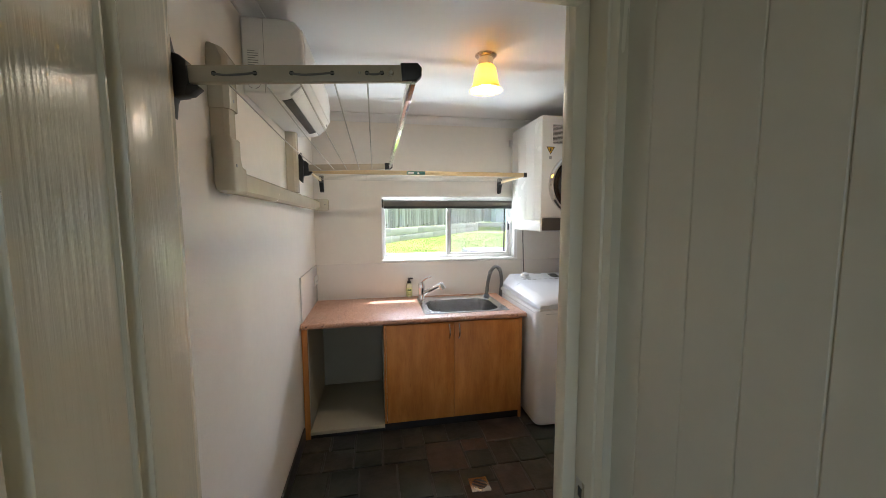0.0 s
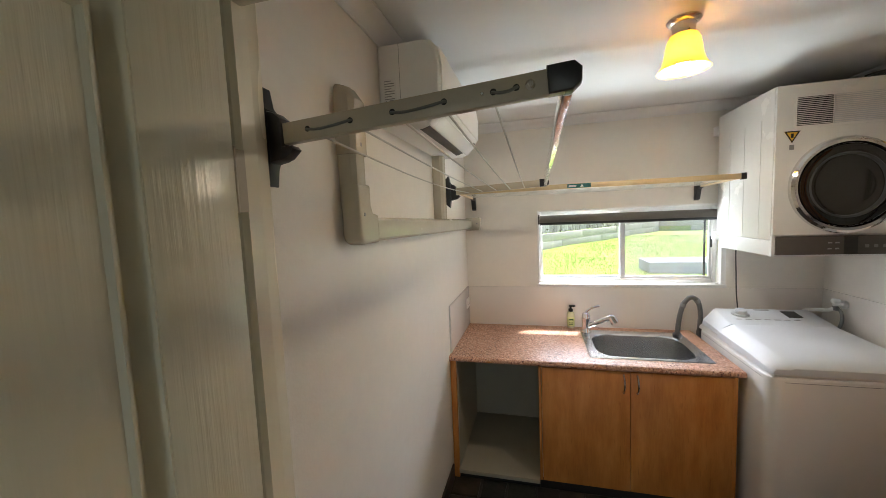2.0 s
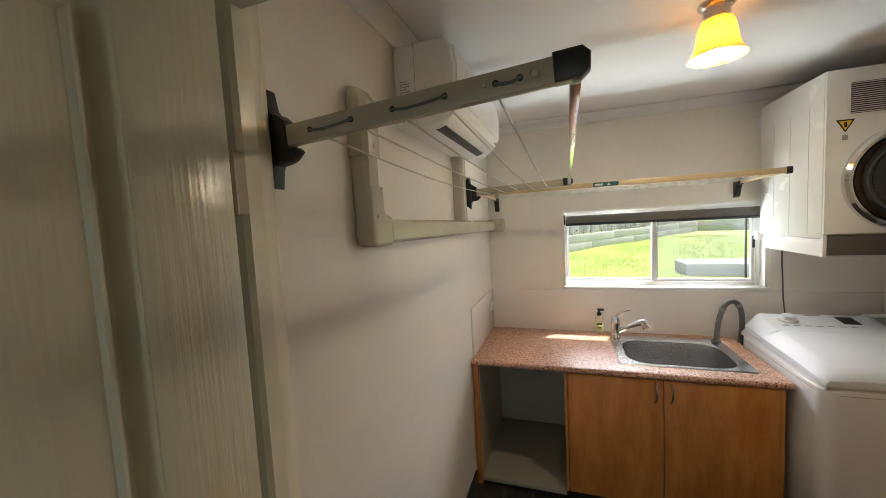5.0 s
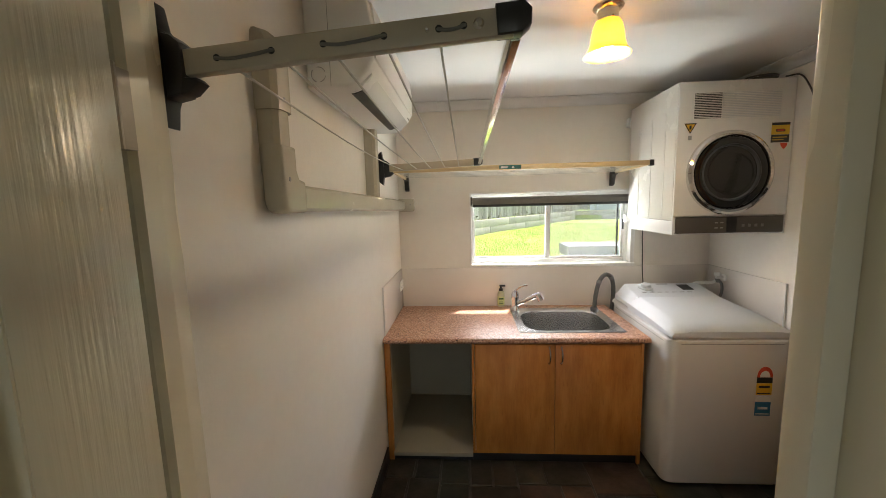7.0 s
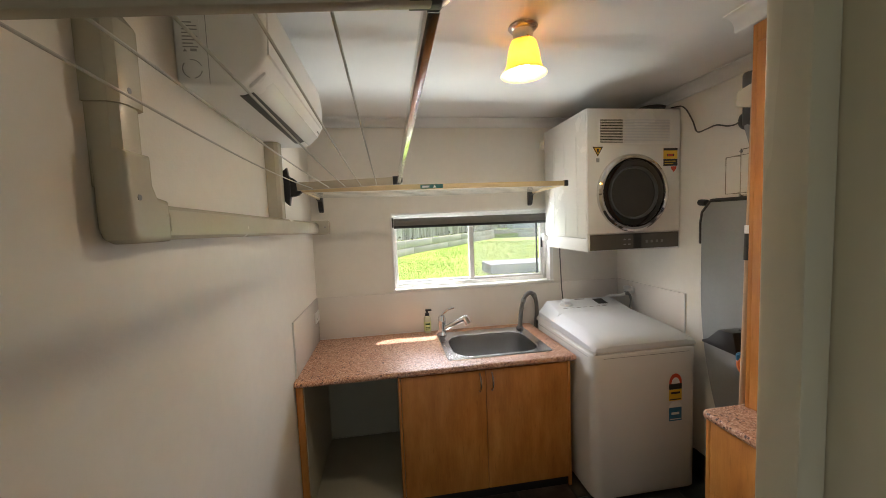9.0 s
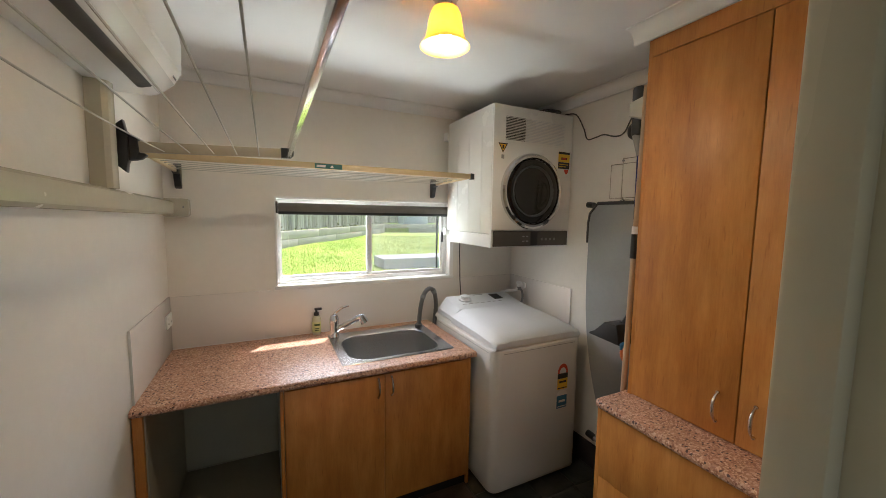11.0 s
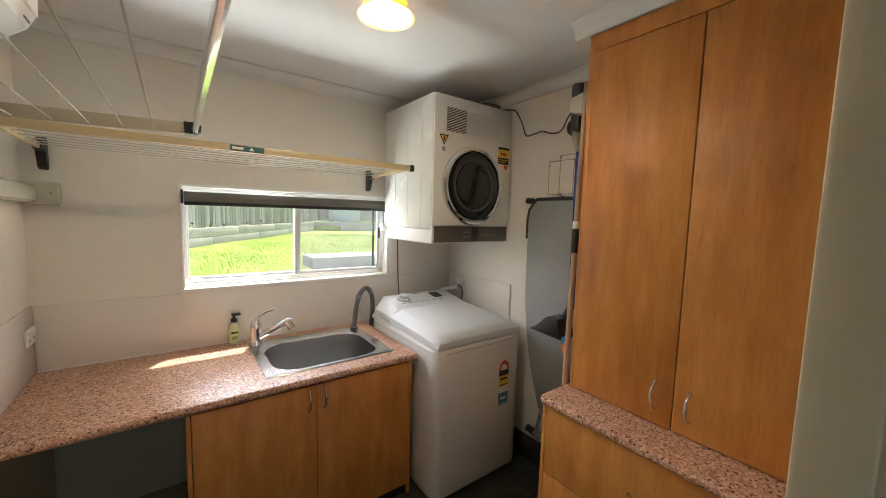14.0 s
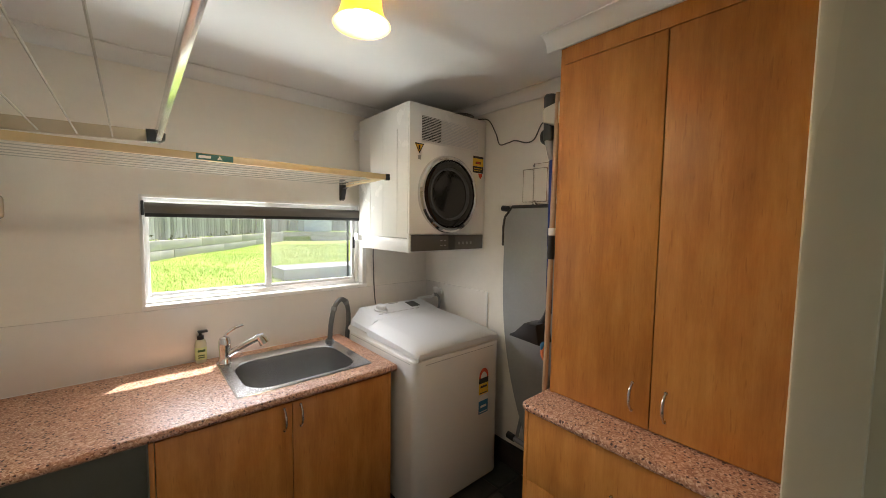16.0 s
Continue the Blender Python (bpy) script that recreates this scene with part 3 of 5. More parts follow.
# ---- bench, cupboard and sink under the window ----
CT, CF, CR = 0.81, -0.740, 1.598   # bench top, front edge, right end
SX0, SY0, SX1, SY1 = 0.848, -0.634, 1.508, -0.095
BX0, BY0, BX1, BY1 = 0.906, -0.596, 1.452, -0.180
def nosed_top(x0, y0, x1, y1, z, hole=None):
    """A worktop with a rounded front edge along y0."""
    bm = bmesh.new()
    r = 0.0165
    def ring(pts, zz):
        return [bm.verts.new((x, y, zz)) for x, y in pts]
    outer = [(x0, y0 + r), (x1, y0 + r), (x1, y1), (x0, y1)]
    for zz in (z, z - 2 * r):
        vs = ring(outer, zz)
        es = [bm.edges.new((vs[i], vs[(i + 1) % 4])) for i in range(4)]
        if hole:
            hv = ring(hole, zz)
            es += [bm.edges.new((hv[i], hv[(i + 1) % len(hv)])) for i in range(len(hv))]
        bmesh.ops.triangle_fill(bm, use_beauty=True, edges=es)
    prof = [(y0 + r, z)] + [(y0 + r - r * math.sin(radians(a)), z - r + r * math.cos(radians(a))) for a in range(15, 180, 15)] + [(y0 + r, z - 2 * r)]
    prism(bm, prof, "x", x0, x1)
    for a, b in (((x1, y0 + r), (x1, y1)), ((x0, y1), (x0, y0 + r)), ((x1, y1), (x0, y1))):
        bm.faces.new([bm.verts.new((*q, zz)) for q, zz in ((a, z), (b, z), (b, z - 2 * r), (a, z - 2 * r))])
    bmesh.ops.remove_doubles(bm, verts=bm.verts[:], dist=1e-5)
    inner = [f for f in bm.faces if all(abs(v.co.y - y0 - r) < 1e-4 for v in f.verts)]
    bmesh.ops.delete(bm, geom=inner, context='FACES_ONLY')
    bmesh.ops.recalc_face_normals(bm, faces=bm.faces[:])
    return bm

bench = thing("benchtop", (0.8, -0.37, CT), "terracotta speckled laminate benchtop with rounded front edge", "benchtop", "speckled benchtops")
part("top", nosed_top(0.003, CF, CR, -0.004, CT, rounded(BX0 - 0.012, BY0 - 0.012, BX1 + 0.012, BY1 + 0.012, 0.09)), M["speckle"], bench)
part("joint_seal", B(((0.010, -0.0125, CT), (CR, -0.0095, CT + 0.003))), M["white_plastic"], bench, "white silicone seal")

# open bay
DF = -0.728   # cupboard door fronts
bay = thing("open_cabinet", (0.28, -0.4, 0), "open white-lined cabinet bay without doors", "cabinet")
part("side_panel", B(((0.006, DF + 0.004, 0.0), (0.040, -0.006, CT - 0.034)), bev=0.001), M["wood"], bay, "beech laminate end panel")
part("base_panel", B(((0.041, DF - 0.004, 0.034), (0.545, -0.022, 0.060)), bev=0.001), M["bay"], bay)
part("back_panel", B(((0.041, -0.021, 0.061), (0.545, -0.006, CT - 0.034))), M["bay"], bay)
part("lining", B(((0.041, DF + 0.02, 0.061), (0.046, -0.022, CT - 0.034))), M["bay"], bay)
part("kickboard", B(((0.041, -0.712, 0.0), (0.545, -0.696, 0.033))), M["kick"], bay, "black kickboard")

cab = thing("sink_cabinet", (1.04, -0.4, 0), "beech laminate two-door sink cabinet on black kickboard", "cabinet")
part("carcass", B(((0.546, -0.708, 0.066), (0.562, -0.006, CT - 0.034)), ((1.531, -0.708, 0.086), (1.547, -0.006, CT - 0.034)),
                  ((0.562, -0.708, 0.066), (1.531, -0.006, 0.086)), ((0.562, -0.021, 0.087), (1.531, -0.006, CT - 0.034))), M["carcass"], cab)
part("end_panel", B(((1.548, DF + 0.002, 0.0), (1.566, -0.006, CT - 0.034)), bev=0.001), M["wood"], cab)
part("edge_strip", B(((0.546, DF, 0.060), (0.562, -0.709, CT - 0.036)), bev=0.001), M["wood"], cab)
part("kickboard", B(((0.546, -0.712, 0.0), (1.547, -0.696, 0.061))), M["kick"], cab, "black kickboard")
def bow_handle(p, axis, out, length, mname="nickel"):
    """A bowed pull: p is its middle on the door face."""
    p, axis, out = Vector(p), Vector(axis), Vector(out)
    pts, rad = [], []
    for k in range(13):
        t = k / 12 * 2 - 1
        pts.append(p + axis * (t * length / 2) + out * (0.004 + 0.026 * (1 - abs(t) ** 2.6)))
        rad.append(0.0042 + 0.0016 * (1 - t * t))
    bm = bmesh.new()
    tube(bm, pts, rad, 8)
    for s in (-1, 1):
        q = p + axis * (s * length / 2)
        tube(bm, [q - out * 0.0005, q + out * 0.006], 0.0062, 8)
    return bm
for x0, x1, hx in ((0.5645, 1.0465, 1.012), (1.0495, 1.5465, 1.083)):
    d = part("door", B(((x0, DF, 0.060), (x1, DF + 0.017, CT - 0.038)), bev=0.0015), M["wood"], cab)
    part("handle", bow_handle((hx, DF, CT - 0.105), (0, 0, 1), (0, -1, 0), 0.10), M["nickel"], d, "satin nickel bow handle")

# stainless sink
sink = thing("sink", (1.19, -0.37, CT), "stainless steel inset laundry sink", "sink")
bm = bmesh.new()
N = 9
loops = [(rounded(SX0, SY0, SX1, SY1, 0.02, N), CT + 0.0012), (rounded(SX0 + 0.004, SY0 + 0.004, SX1 - 0.004, SY1 - 0.004, 0.018, N), CT + 0.005),
         (rounded(SX0 + 0.016, SY0 + 0.016, SX1 - 0.016, SY1 - 0.016, 0.016, N), CT + 0.003),
         (rounded(BX0 - 0.006, BY0 - 0.006, BX1 + 0.006, BY1 + 0.006, 0.122, N), CT + 0.003), (rounded(BX0, BY0, BX1, BY1, 0.12, N), CT - 0.004),
         (rounded(BX0 + 0.012, BY0 + 0.012, BX1 - 0.012, BY1 - 0.012, 0.11, N), CT - 0.12), (rounded(BX0 + 0.022, BY0 + 0.022, BX1 - 0.022, BY1 - 0.022, 0.10, N), CT - 0.185),
         (rounded(BX0 + 0.05, BY0 + 0.05, BX1 - 0.05, BY1 - 0.05, 0.08, N), CT - 0.205), (rounded(1.15, -0.43, 1.23, -0.35, 0.038, N), CT - 0.212)]
rings = [[bm.verts.new((x, y, z)) for x, y in pts] for pts, z in loops]
for a, b in zip(rings, rings[1:]):
    for k in range(len(a)):
        bm.faces.new((a[k], a[(k + 1) % len(a)], b[(k + 1) % len(a)], b[k]))
bm.faces.new(rings[-1])
bmesh.ops.recalc_face_normals(bm, faces=bm.faces[:])
part("bowl", bm, M["steel"], sink)
bm = bmesh.new()
lathe(bm, [(0.0, 0.0), (0.012, 0.002), (0.034, 0.004), (0.038, 0.001)], (1.19, -0.39, CT - 0.211))
part("waste", bm, M["chrome"], sink)

# mixer tap
tap = thing("mixer_tap", (0.886, -0.150, CT + 0.003), "chrome pull-out mixer tap with lever handle", "tap")
tx, ty, tz = 0.886, -0.150, CT + 0.004
bm = bmesh.new()
lathe(bm, [(0.0, 0.0), (0.029, 0.0), (0.029, 0.006), (0.027, 0.010), (0.026, 0.070), (0.029, 0.085), (0.029, 0.118), (0.022, 0.138), (0.0, 0.146)], (tx, ty, tz))
part("body", bm, M["chrome"], tap)
bm = bmesh.new()
tube(bm, [(tx + 0.01, ty - 0.006, tz + 0.045), (tx + 0.045, ty - 0.022, tz + 0.068), (tx + 0.11, ty - 0.055, tz + 0.108), (tx + 0.15, ty - 0.075, tz + 0.130), (tx + 0.165, ty - 0.083, tz + 0.128)],
     [0.017, 0.0165, 0.0170, 0.020, 0.021], 14)
sp = part("spout", bm, M["chrome"], tap)
bm = bmesh.new()
tube(bm, [(tx + 0.150, ty - 0.075, tz + 0.135), (tx + 0.172, ty - 0.086, tz + 0.095)], [0.022, 0.027], 16)
part("spray_head", bm, M["chrome"], sp)
bm = bmesh.new()
tube(bm, smooth_path([(tx, ty, tz + 0.142), (tx + 0.015, ty + 0.006, tz + 0.156), (tx + 0.05, ty + 0.012, tz + 0.176), (tx + 0.090, ty + 0.014, tz + 0.186)], 4), 0.0078, 8)
part("lever", bm, M["chrome"], tap)

for ob in tap.children_recursive:
    ob.data.transform(Matrix.Translation((tx, ty, tz)) @ Matrix.Scale(1.03, 4) @ Matrix.Translation((-tx, -ty, -tz)))

# soap bottle
soap = thing("soap_dispenser", (0.79, -0.045, CT), "clear hand soap bottle with black pump and green label", "soap bottle")
sx, sy = 0.79, -0.045
bm = bmesh.new()
lathe(bm, [(0, 0.002), (0.024, 0.002), (0.027, 0.008), (0.027, 0.105), (0.022, 0.122), (0.012, 0.128), (0.0, 0.128)], (sx, sy, CT))
part("bottle", bm, surface("soap_bottle_plastic", (0.60, 0.60, 0.42), 0.25, vary=0.05, scale=20), soap, "cloudy pale yellow plastic bottle")
bm = bmesh.new()
lathe(bm, [(0.0274, 0.02), (0.0278, 0.022), (0.0278, 0.085), (0.0274, 0.087)], (sx, sy, CT))
lab = part("label", bm, surface("soap_label", (0.60, 0.66, 0.30), 0.5, vary=0.15, scale=25), soap, "pale green printed label")
bars("print_bar", (((sx - 0.017, sy - 0.0292, CT + 0.065), (sx + 0.017, sy - 0.0245, CT + 0.076)), ((sx - 0.015, sy - 0.0292, CT + 0.032), (sx + 0.013, sy - 0.0255, CT + 0.037)), ((sx - 0.015, sy - 0.0292, CT + 0.043), (sx + 0.013, sy - 0.0255, CT + 0.048)),), surface("dark_green_print", (0.04, 0.10, 0.02), 0.5), lab)
bm = bmesh.new()
lathe(bm, [(0.0, 0.128), (0.016, 0.128), (0.016, 0.146), (0.007, 0.150), (0.007, 0.168), (0.0, 0.168)], (sx, sy, CT))
box(bm, (sx - 0.012, sy - 0.014, CT + 0.163), (sx + 0.034, sy + 0.012, CT + 0.176), 0.004)
part("pump", bm, M["black"], soap, "black pump head")

# ---- splashbacks ----
bm = B(((0.010, -0.009, CT + 0.001), (XE - 0.010, -0.001, WZ0 - 0.013)), bev=0.001)
solid("splashback_north", bm, M["splash"], "glossy white laminate splashback under the window", "splashback")
solid("splashback_west", B(((0.001, -0.680, CT + 0.001), (0.009, -0.010, 1.120)), bev=0.001), M["splash"], "glossy white laminate side splashback", "splashback")
solid("splashback_east", B(((XE - 0.009, -0.690, 0.75), (XE - 0.001, -0.010, 1.118)), bev=0.001), M["splash"], "glossy white laminate panel behind washing machine", "splashback")
solid("edge_trim", B(((0.001, -0.686, CT + 0.001), (0.011, -0.681, 1.122))), M["alu"], "thin aluminium edge strip on splashback", "trim")
solid("edge_trim", B(((XE - 0.011, -0.696, 0.75), (XE - 0.001, -0.691, 1.120))), M["alu"], "thin aluminium edge strip on splashback", "trim")
solid("skirting", B(((XE - 0.012, -1.42, 0.0), (XE - 0.001, -0.001, 0.155)), bev=0.002), M["skirt"], "dark slate tile skirting", "skirting")
solid("skirting", B(((0.001, YD0, 0.0), (0.012, -0.74, 0.10)), bev=0.002), M["skirt"], "dark slate tile skirting", "skirting")

def outlet(c, normal, label):
    """A double socket plate on a wall whose outward normal is along x."""
    s = 1 if normal > 0 else -1
    t = thing("power_outlet", c, label, "power outlet")
    x, y, z = c
    part("plate", B(((x, y - 0.058, z - 0.036), (x + s * 0.009, y + 0.058, z + 0.036)), bev=0.002), M["white_plastic"], t)
    for dy in (-0.028, 0.028):
        part("switch", B(((x + s * 0.009, y + dy - 0.006, z + 0.012), (x + s * 0.0115, y + dy + 0.006, z + 0.024)), bev=0.001), M["white_plastic"], t)
        for dz in (-0.006, 0.006):
            part("slot", B(((x + s * 0.0092, y + dy + dz - 0.001, z - 0.016), (x + s * 0.0098, y + dy + dz + 0.001, z - 0.006))), M["black"], t)
    return t
outlet((0.0095, -0.085, 1.0), 1, "white double power outlet on the splashback")

# ---- washing machine ----
WL, WR, WF, WB = 1.612, 2.262, -0.898, -0.11
wash = thing("washing_machine", (1.93, -0.5, 0), "white top-loading washing machine with pale grey lid", "washing machine")
bm = bmesh.new()
prism(bm, rounded(WL, WF, WR, WB, 0.055, 5), "z", 0.018, 0.862, 0.012, 3)
part("body", bm, M["washer"], wash)
for x in (WL + 0.07, WR - 0.07):
    for y in (WF + 0.07, WB - 0.07):
        bm = bmesh.new()
        lathe(bm, [(0, 0), (0.022, 0), (0.022, 0.02), (0, 0.02)], (x, y, 0), n=12)
        part("foot", bm, M["black"], wash)
for a_, b_ in (((WL + 0.06, WF - 0.0006, 0.838), (WR - 0.06, WF + 0.002, 0.8402)), ((WL - 0.0006, WF + 0.06, 0.838), (WL + 0.002, WB - 0.06, 0.8402))):
    part("deck_seam", B((a_, b_)), M["mid_grey"], wash)
def crown(stations, x_in):
    """A top moulding whose section is carried along y: (y, base, shoulder, crown height)."""
    bm = bmesh.new()
    rings = []
    for y, zb, zs, zt, ins in stations:
        prof = [(WL + ins, zb), (WL + ins + 0.004, zs - 0.012), (WL + ins + 0.016, zs), (WL + x_in + ins - 0.012, zt - 0.006), (WL + x_in + ins, zt),
                (WR - x_in * 0.7 - ins, zt), (WR - x_in * 0.7 - ins + 0.012, zt - 0.006), (WR - ins - 0.014, zs), (WR - ins - 0.004, zs - 0.012), (WR - ins, zb)]
        rings.append([bm.verts.new((x, y, z)) for x, z in prof])
    n = len(rings[0])
    for a, b in zip(rings, rings[1:]):
        for k in range(n):
            bm.faces.new((a[k], a[(k + 1) % n], b[(k + 1) % n], b[k]))
    bm.faces.new(rings[0][::-1])
    bm.faces.new(rings[-1])
    bmesh.ops.recalc_face_normals(bm, faces=bm.faces[:])
    return bm
part("top_deck", crown([(WF + 0.012, 0.861, 0.870, 0.874, 0.020), (WF + 0.010, 0.861, 0.871, 0.875, 0.010), (WF + 0.30, 0.861, 0.872, 0.877, 0.004), (WB, 0.861, 0.890, 0.895, 0.004)], 0.04), M["washer"], wash)
lid = part("lid", crown([(WF + 0.004, 0.876, 0.892, 0.896, 0.024), (WF + 0.0045, 0.876, 0.900, 0.906, 0.013), (WF + 0.018, 0.876, 0.905, 0.916, 0.006), (WF + 0.075, 0.877, 0.910, 0.936, 0.003), (WF + 0.20, 0.878, 0.920, 0.950, 0.003), (WB - 0.26, 0.880, 0.932, 0.965, 0.003)], 0.085), M["lid"], wash, "pale grey-blue lid")
con = part("console", crown([(WB - 0.255, 0.896, 0.930, 0.964, 0.006), (WB - 0.20, 0.896, 0.934, 0.974, 0.006), (WB - 0.03, 0.896, 0.94, 1.004, 0.010), (WB - 0.006, 0.896, 0.925, 0.985, 0.02)], 0.075), M["lid"], wash)
cn = Matrix.Rotation(math.atan2(0.030, 0.17), 4, 'X')
bm = bmesh.new()
lathe(bm, [(0.047, -0.002), (0.047, 0.006), (0.043, 0.010), (0.034, 0.011), (0.031, 0.030), (0.026, 0.034), (0.0, 0.034)], (0, 0, 0))
bm.transform(Matrix.Translation((1.80, -0.225, 0.9895)) @ cn)
part("dial", bm, M["lid"], con, "round programme dial")
bm = B(((-0.037, -0.045, 0), (0.037, 0.045, 0.0022)))
bm.transform(Matrix.Translation((2.075, -0.215, 0.9912)) @ cn)
part("display", bm, M["black"], con, "small dark display")
for a, b in [((-0.22 + k * 0.05, -0.085, 0), (-0.19 + k * 0.05, -0.079, 0.0015)) for k in range(7)] + [((-0.06, 0.055, 0), (0.02, 0.066, 0.0015))]:
    bm = B((a, b))
    bm.transform(Matrix.Translation((1.965, -0.215, 0.9912)) @ cn)
    part("print_bar", bm, M["ink"], con)
def label_piece(name, m, x0, z0, x1, z1, y, parent, label=""):
    return part(name, B(((x0, y - 0.0012, z0), (x1, y, z1))), m, parent, label)
lx0, lx1 = 2.075, 2.155
bm = bmesh.new()
pts = [(lx0, 0.655)] + [((lx0 + lx1) / 2 + 0.04 * math.cos(radians(a)), 0.66 + 0.055 * math.sin(radians(a))) for a in range(180, -1, -20)] + [(lx1, 0.655)]
prism(bm, pts, "y", WF - 0.0012, WF - 0.0001)
st = part("star_label", bm, M["red"], wash, "red star-rating sticker")
bm = bmesh.new()
prism(bm, [((lx0 + lx1) / 2 + 0.026 * math.cos(radians(a)), 0.656 + 0.036 * math.sin(radians(a))) for a in range(180, -1, -20)], "y", WF - 0.0020, WF - 0.0011)
part("star_field", bm, M["white_label"], st)
label_piece("rating_bar", M["black"], lx0, 0.622, lx1, 0.654, WF, wash, "black sticker band")
y1 = label_piece("yellow_label", M["yellow"], lx0, 0.555, lx1, 0.621, WF, wash, "yellow energy sticker")
bars("print_bar", (((lx0 + 0.012, WF - 0.002, 0.595), (lx1 - 0.012, WF - 0.0011, 0.607)), ((lx0 + 0.006, WF - 0.002, 0.560), (lx1 - 0.006, WF - 0.0011, 0.566)),), M["black"], y1)
bm = bmesh.new()
prism(bm, [(lx0, 0.515)] + [((lx0 + lx1) / 2 + 0.04 * math.cos(radians(a)), 0.518 + 0.032 * math.sin(radians(a))) for a in range(180, -1, -20)] + [(lx1, 0.515)], "y", WF - 0.0012, WF - 0.0001)
part("water_star_label", bm, M["white_label"], wash, "white water-rating sticker")
b1 = label_piece("blue_label", M["blue_label"], lx0, 0.435, lx1, 0.514, WF, wash, "blue water-rating sticker")
bars("print_bar", (((lx0 + 0.015, WF - 0.002, 0.472), (lx1 - 0.015, WF - 0.0011, 0.486)), ((lx0 + 0.006, WF - 0.002, 0.443), (lx1 - 0.006, WF - 0.0011, 0.448)),), M["white_label"], b1)

# drain hose from the machine into the sink corner
hose = thing("drain_hose", (1.475, -0.135, CT), "ribbed grey drain hose hooked over the sink", "hose")
hp = smooth_path([(1.470, -0.148, CT + 0.006), (1.485, -0.142, CT + 0.13), (1.515, -0.132, CT + 0.225), (1.565, -0.118, CT + 0.262), (1.612, -0.10, CT + 0.222), (1.632, -0.085, CT + 0.12), (1.632, -0.06, CT - 0.05), (1.65, -0.055, CT - 0.25)], 9)
bm = bmesh.new()
tube(bm, hp, [0.0145 + (0.0018 if k % 2 else 0) for k in range(len(hp))], 10)
part("tube", bm, M["hose"], hose)
bm = bmesh.new()
lathe(bm, [(0, 0.0), (0.027, 0.0), (0.027, 0.012), (0.02, 0.02), (0, 0.02)], (1.470, -0.148, CT + 0.003))
part("collar", bm, M["dark_grey"], hose)
for q, d in ((hp[16], hp[18] - hp[14]), (hp[34], hp[36] - hp[32])):
    bm = bmesh.new()
    d = d.normalized()
    tube(bm, [q - d * 0.012, q + d * 0.012], 0.019, 12)
    part("clip", bm, M["mid_grey"], hose)

# taps and hose behind the machine on the east wall
taps = thing("wall_tap", (XE - 0.01, -0.20, 1.05), "white plastic washing machine tap on the wall", "tap")
bm = bmesh.new()
lathe(bm, [(0, 0), (0.026, 0.0), (0.026, 0.012), (0.012, 0.016), (0.012, 0.06), (0, 0.06)], (0, 0, 0), "x", 14)
bm.transform(Matrix.Translation((XE - 0.0095, -0.20, 1.055)) @ Matrix.Rotation(math.pi, 4, 'Z'))
part("body", bm, M["white_plastic"], taps)
bm = bmesh.new()
lathe(bm, [(0, 0), (0.021, 0), (0.023, 0.012), (0.019, 0.022), (0, 0.024)], (XE - 0.06, -0.20, 1.068), n=12)
part("handle", bm, M["white_plastic"], taps)
bm = bmesh.new()
lathe(bm, [(0, 0), (0.0165, 0), (0.0165, 0.020), (0.013, 0.026), (0, 0.026)], (XE - 0.06, -0.20, 1.022), n=12)
part("hose_nut", bm, M["mid_grey"], taps)
bm = bmesh.new()
tube(bm, smooth_path([(XE - 0.052, -0.20, 1.036), (XE - 0.045, -0.225, 1.01), (XE - 0.05, -0.235, 0.95), (XE - 0.06, -0.20, 0.86)], 6), 0.009, 8)
part("spare_hose", bm, M["mid_grey"], taps, "grey rubber hose")
bm = bmesh.new()
tube(bm, smooth_path([(XE - 0.06, -0.20, 1.045), (XE - 0.085, -0.19, 1.02), (XE - 0.14, -0.15, 1.01), (XE - 0.17, -0.11, 0.985), (XE - 0.17, -0.06, 0.86)], 6), 0.011, 8)
part("inlet_hose", bm, M["white_plastic"], taps)

# ---- dryer ----
DX0, DX1, DY, DZ0, DZ1 = 1.733, 2.358, -0.646, 1.407, 2.268
dry = thing("tumble_dryer", (2.05, -0.33, DZ0), "white wall-hung tumble dryer with round glass door", "dryer")
part("body", B(((DX0, DY + 0.016, DZ0 + 0.085), (DX1, -0.045, DZ1)), bev=0.006), M["appliance"], dry)
part("front_panel", B(((DX0 + 0.001, DY, DZ0 + 0.108), (DX1 - 0.001, DY + 0.015, DZ1 - 0.002)), bev=0.005), M["appliance"], dry)
part("base", B(((DX0 + 0.004, DY + 0.02, DZ0), (DX1 - 0.004, -0.08, DZ0 + 0.084)), bev=0.006), M["appliance"], dry)
cpn = part("control_panel", B(((DX0 + 0.016, DY - 0.002, DZ0 + 0.008), (DX1 - 0.012, DY + 0.019, DZ0 + 0.103)), bev=0.003), M["panel_glass"], dry, "smoked grey control panel")
bars("control_housing", (((DX0 + 0.001, DY + 0.004, DZ0 + 0.001), (DX0 + 0.0155, DY + 0.02, DZ0 + 0.107)), ((DX1 - 0.0115, DY + 0.004, DZ0 + 0.001), (DX1 - 0.001, DY + 0.02, DZ0 + 0.107)),), M["appliance"], dry)
part("display", B(((DX0 + 0.30, DY - 0.0035, DZ0 + 0.012), (DX0 + 0.355, DY - 0.0019, DZ0 + 0.099))), M["black"], cpn)
for k in range(4):
    bm = bmesh.new()
    box(bm, (DX0 + 0.385 + 0.035 * k, DY - 0.003, DZ0 + 0.042), (DX0 + 0.400 + 0.035 * k, DY - 0.0019, DZ0 + 0.058))
    part("key", bm, M["key_grey"], cpn)
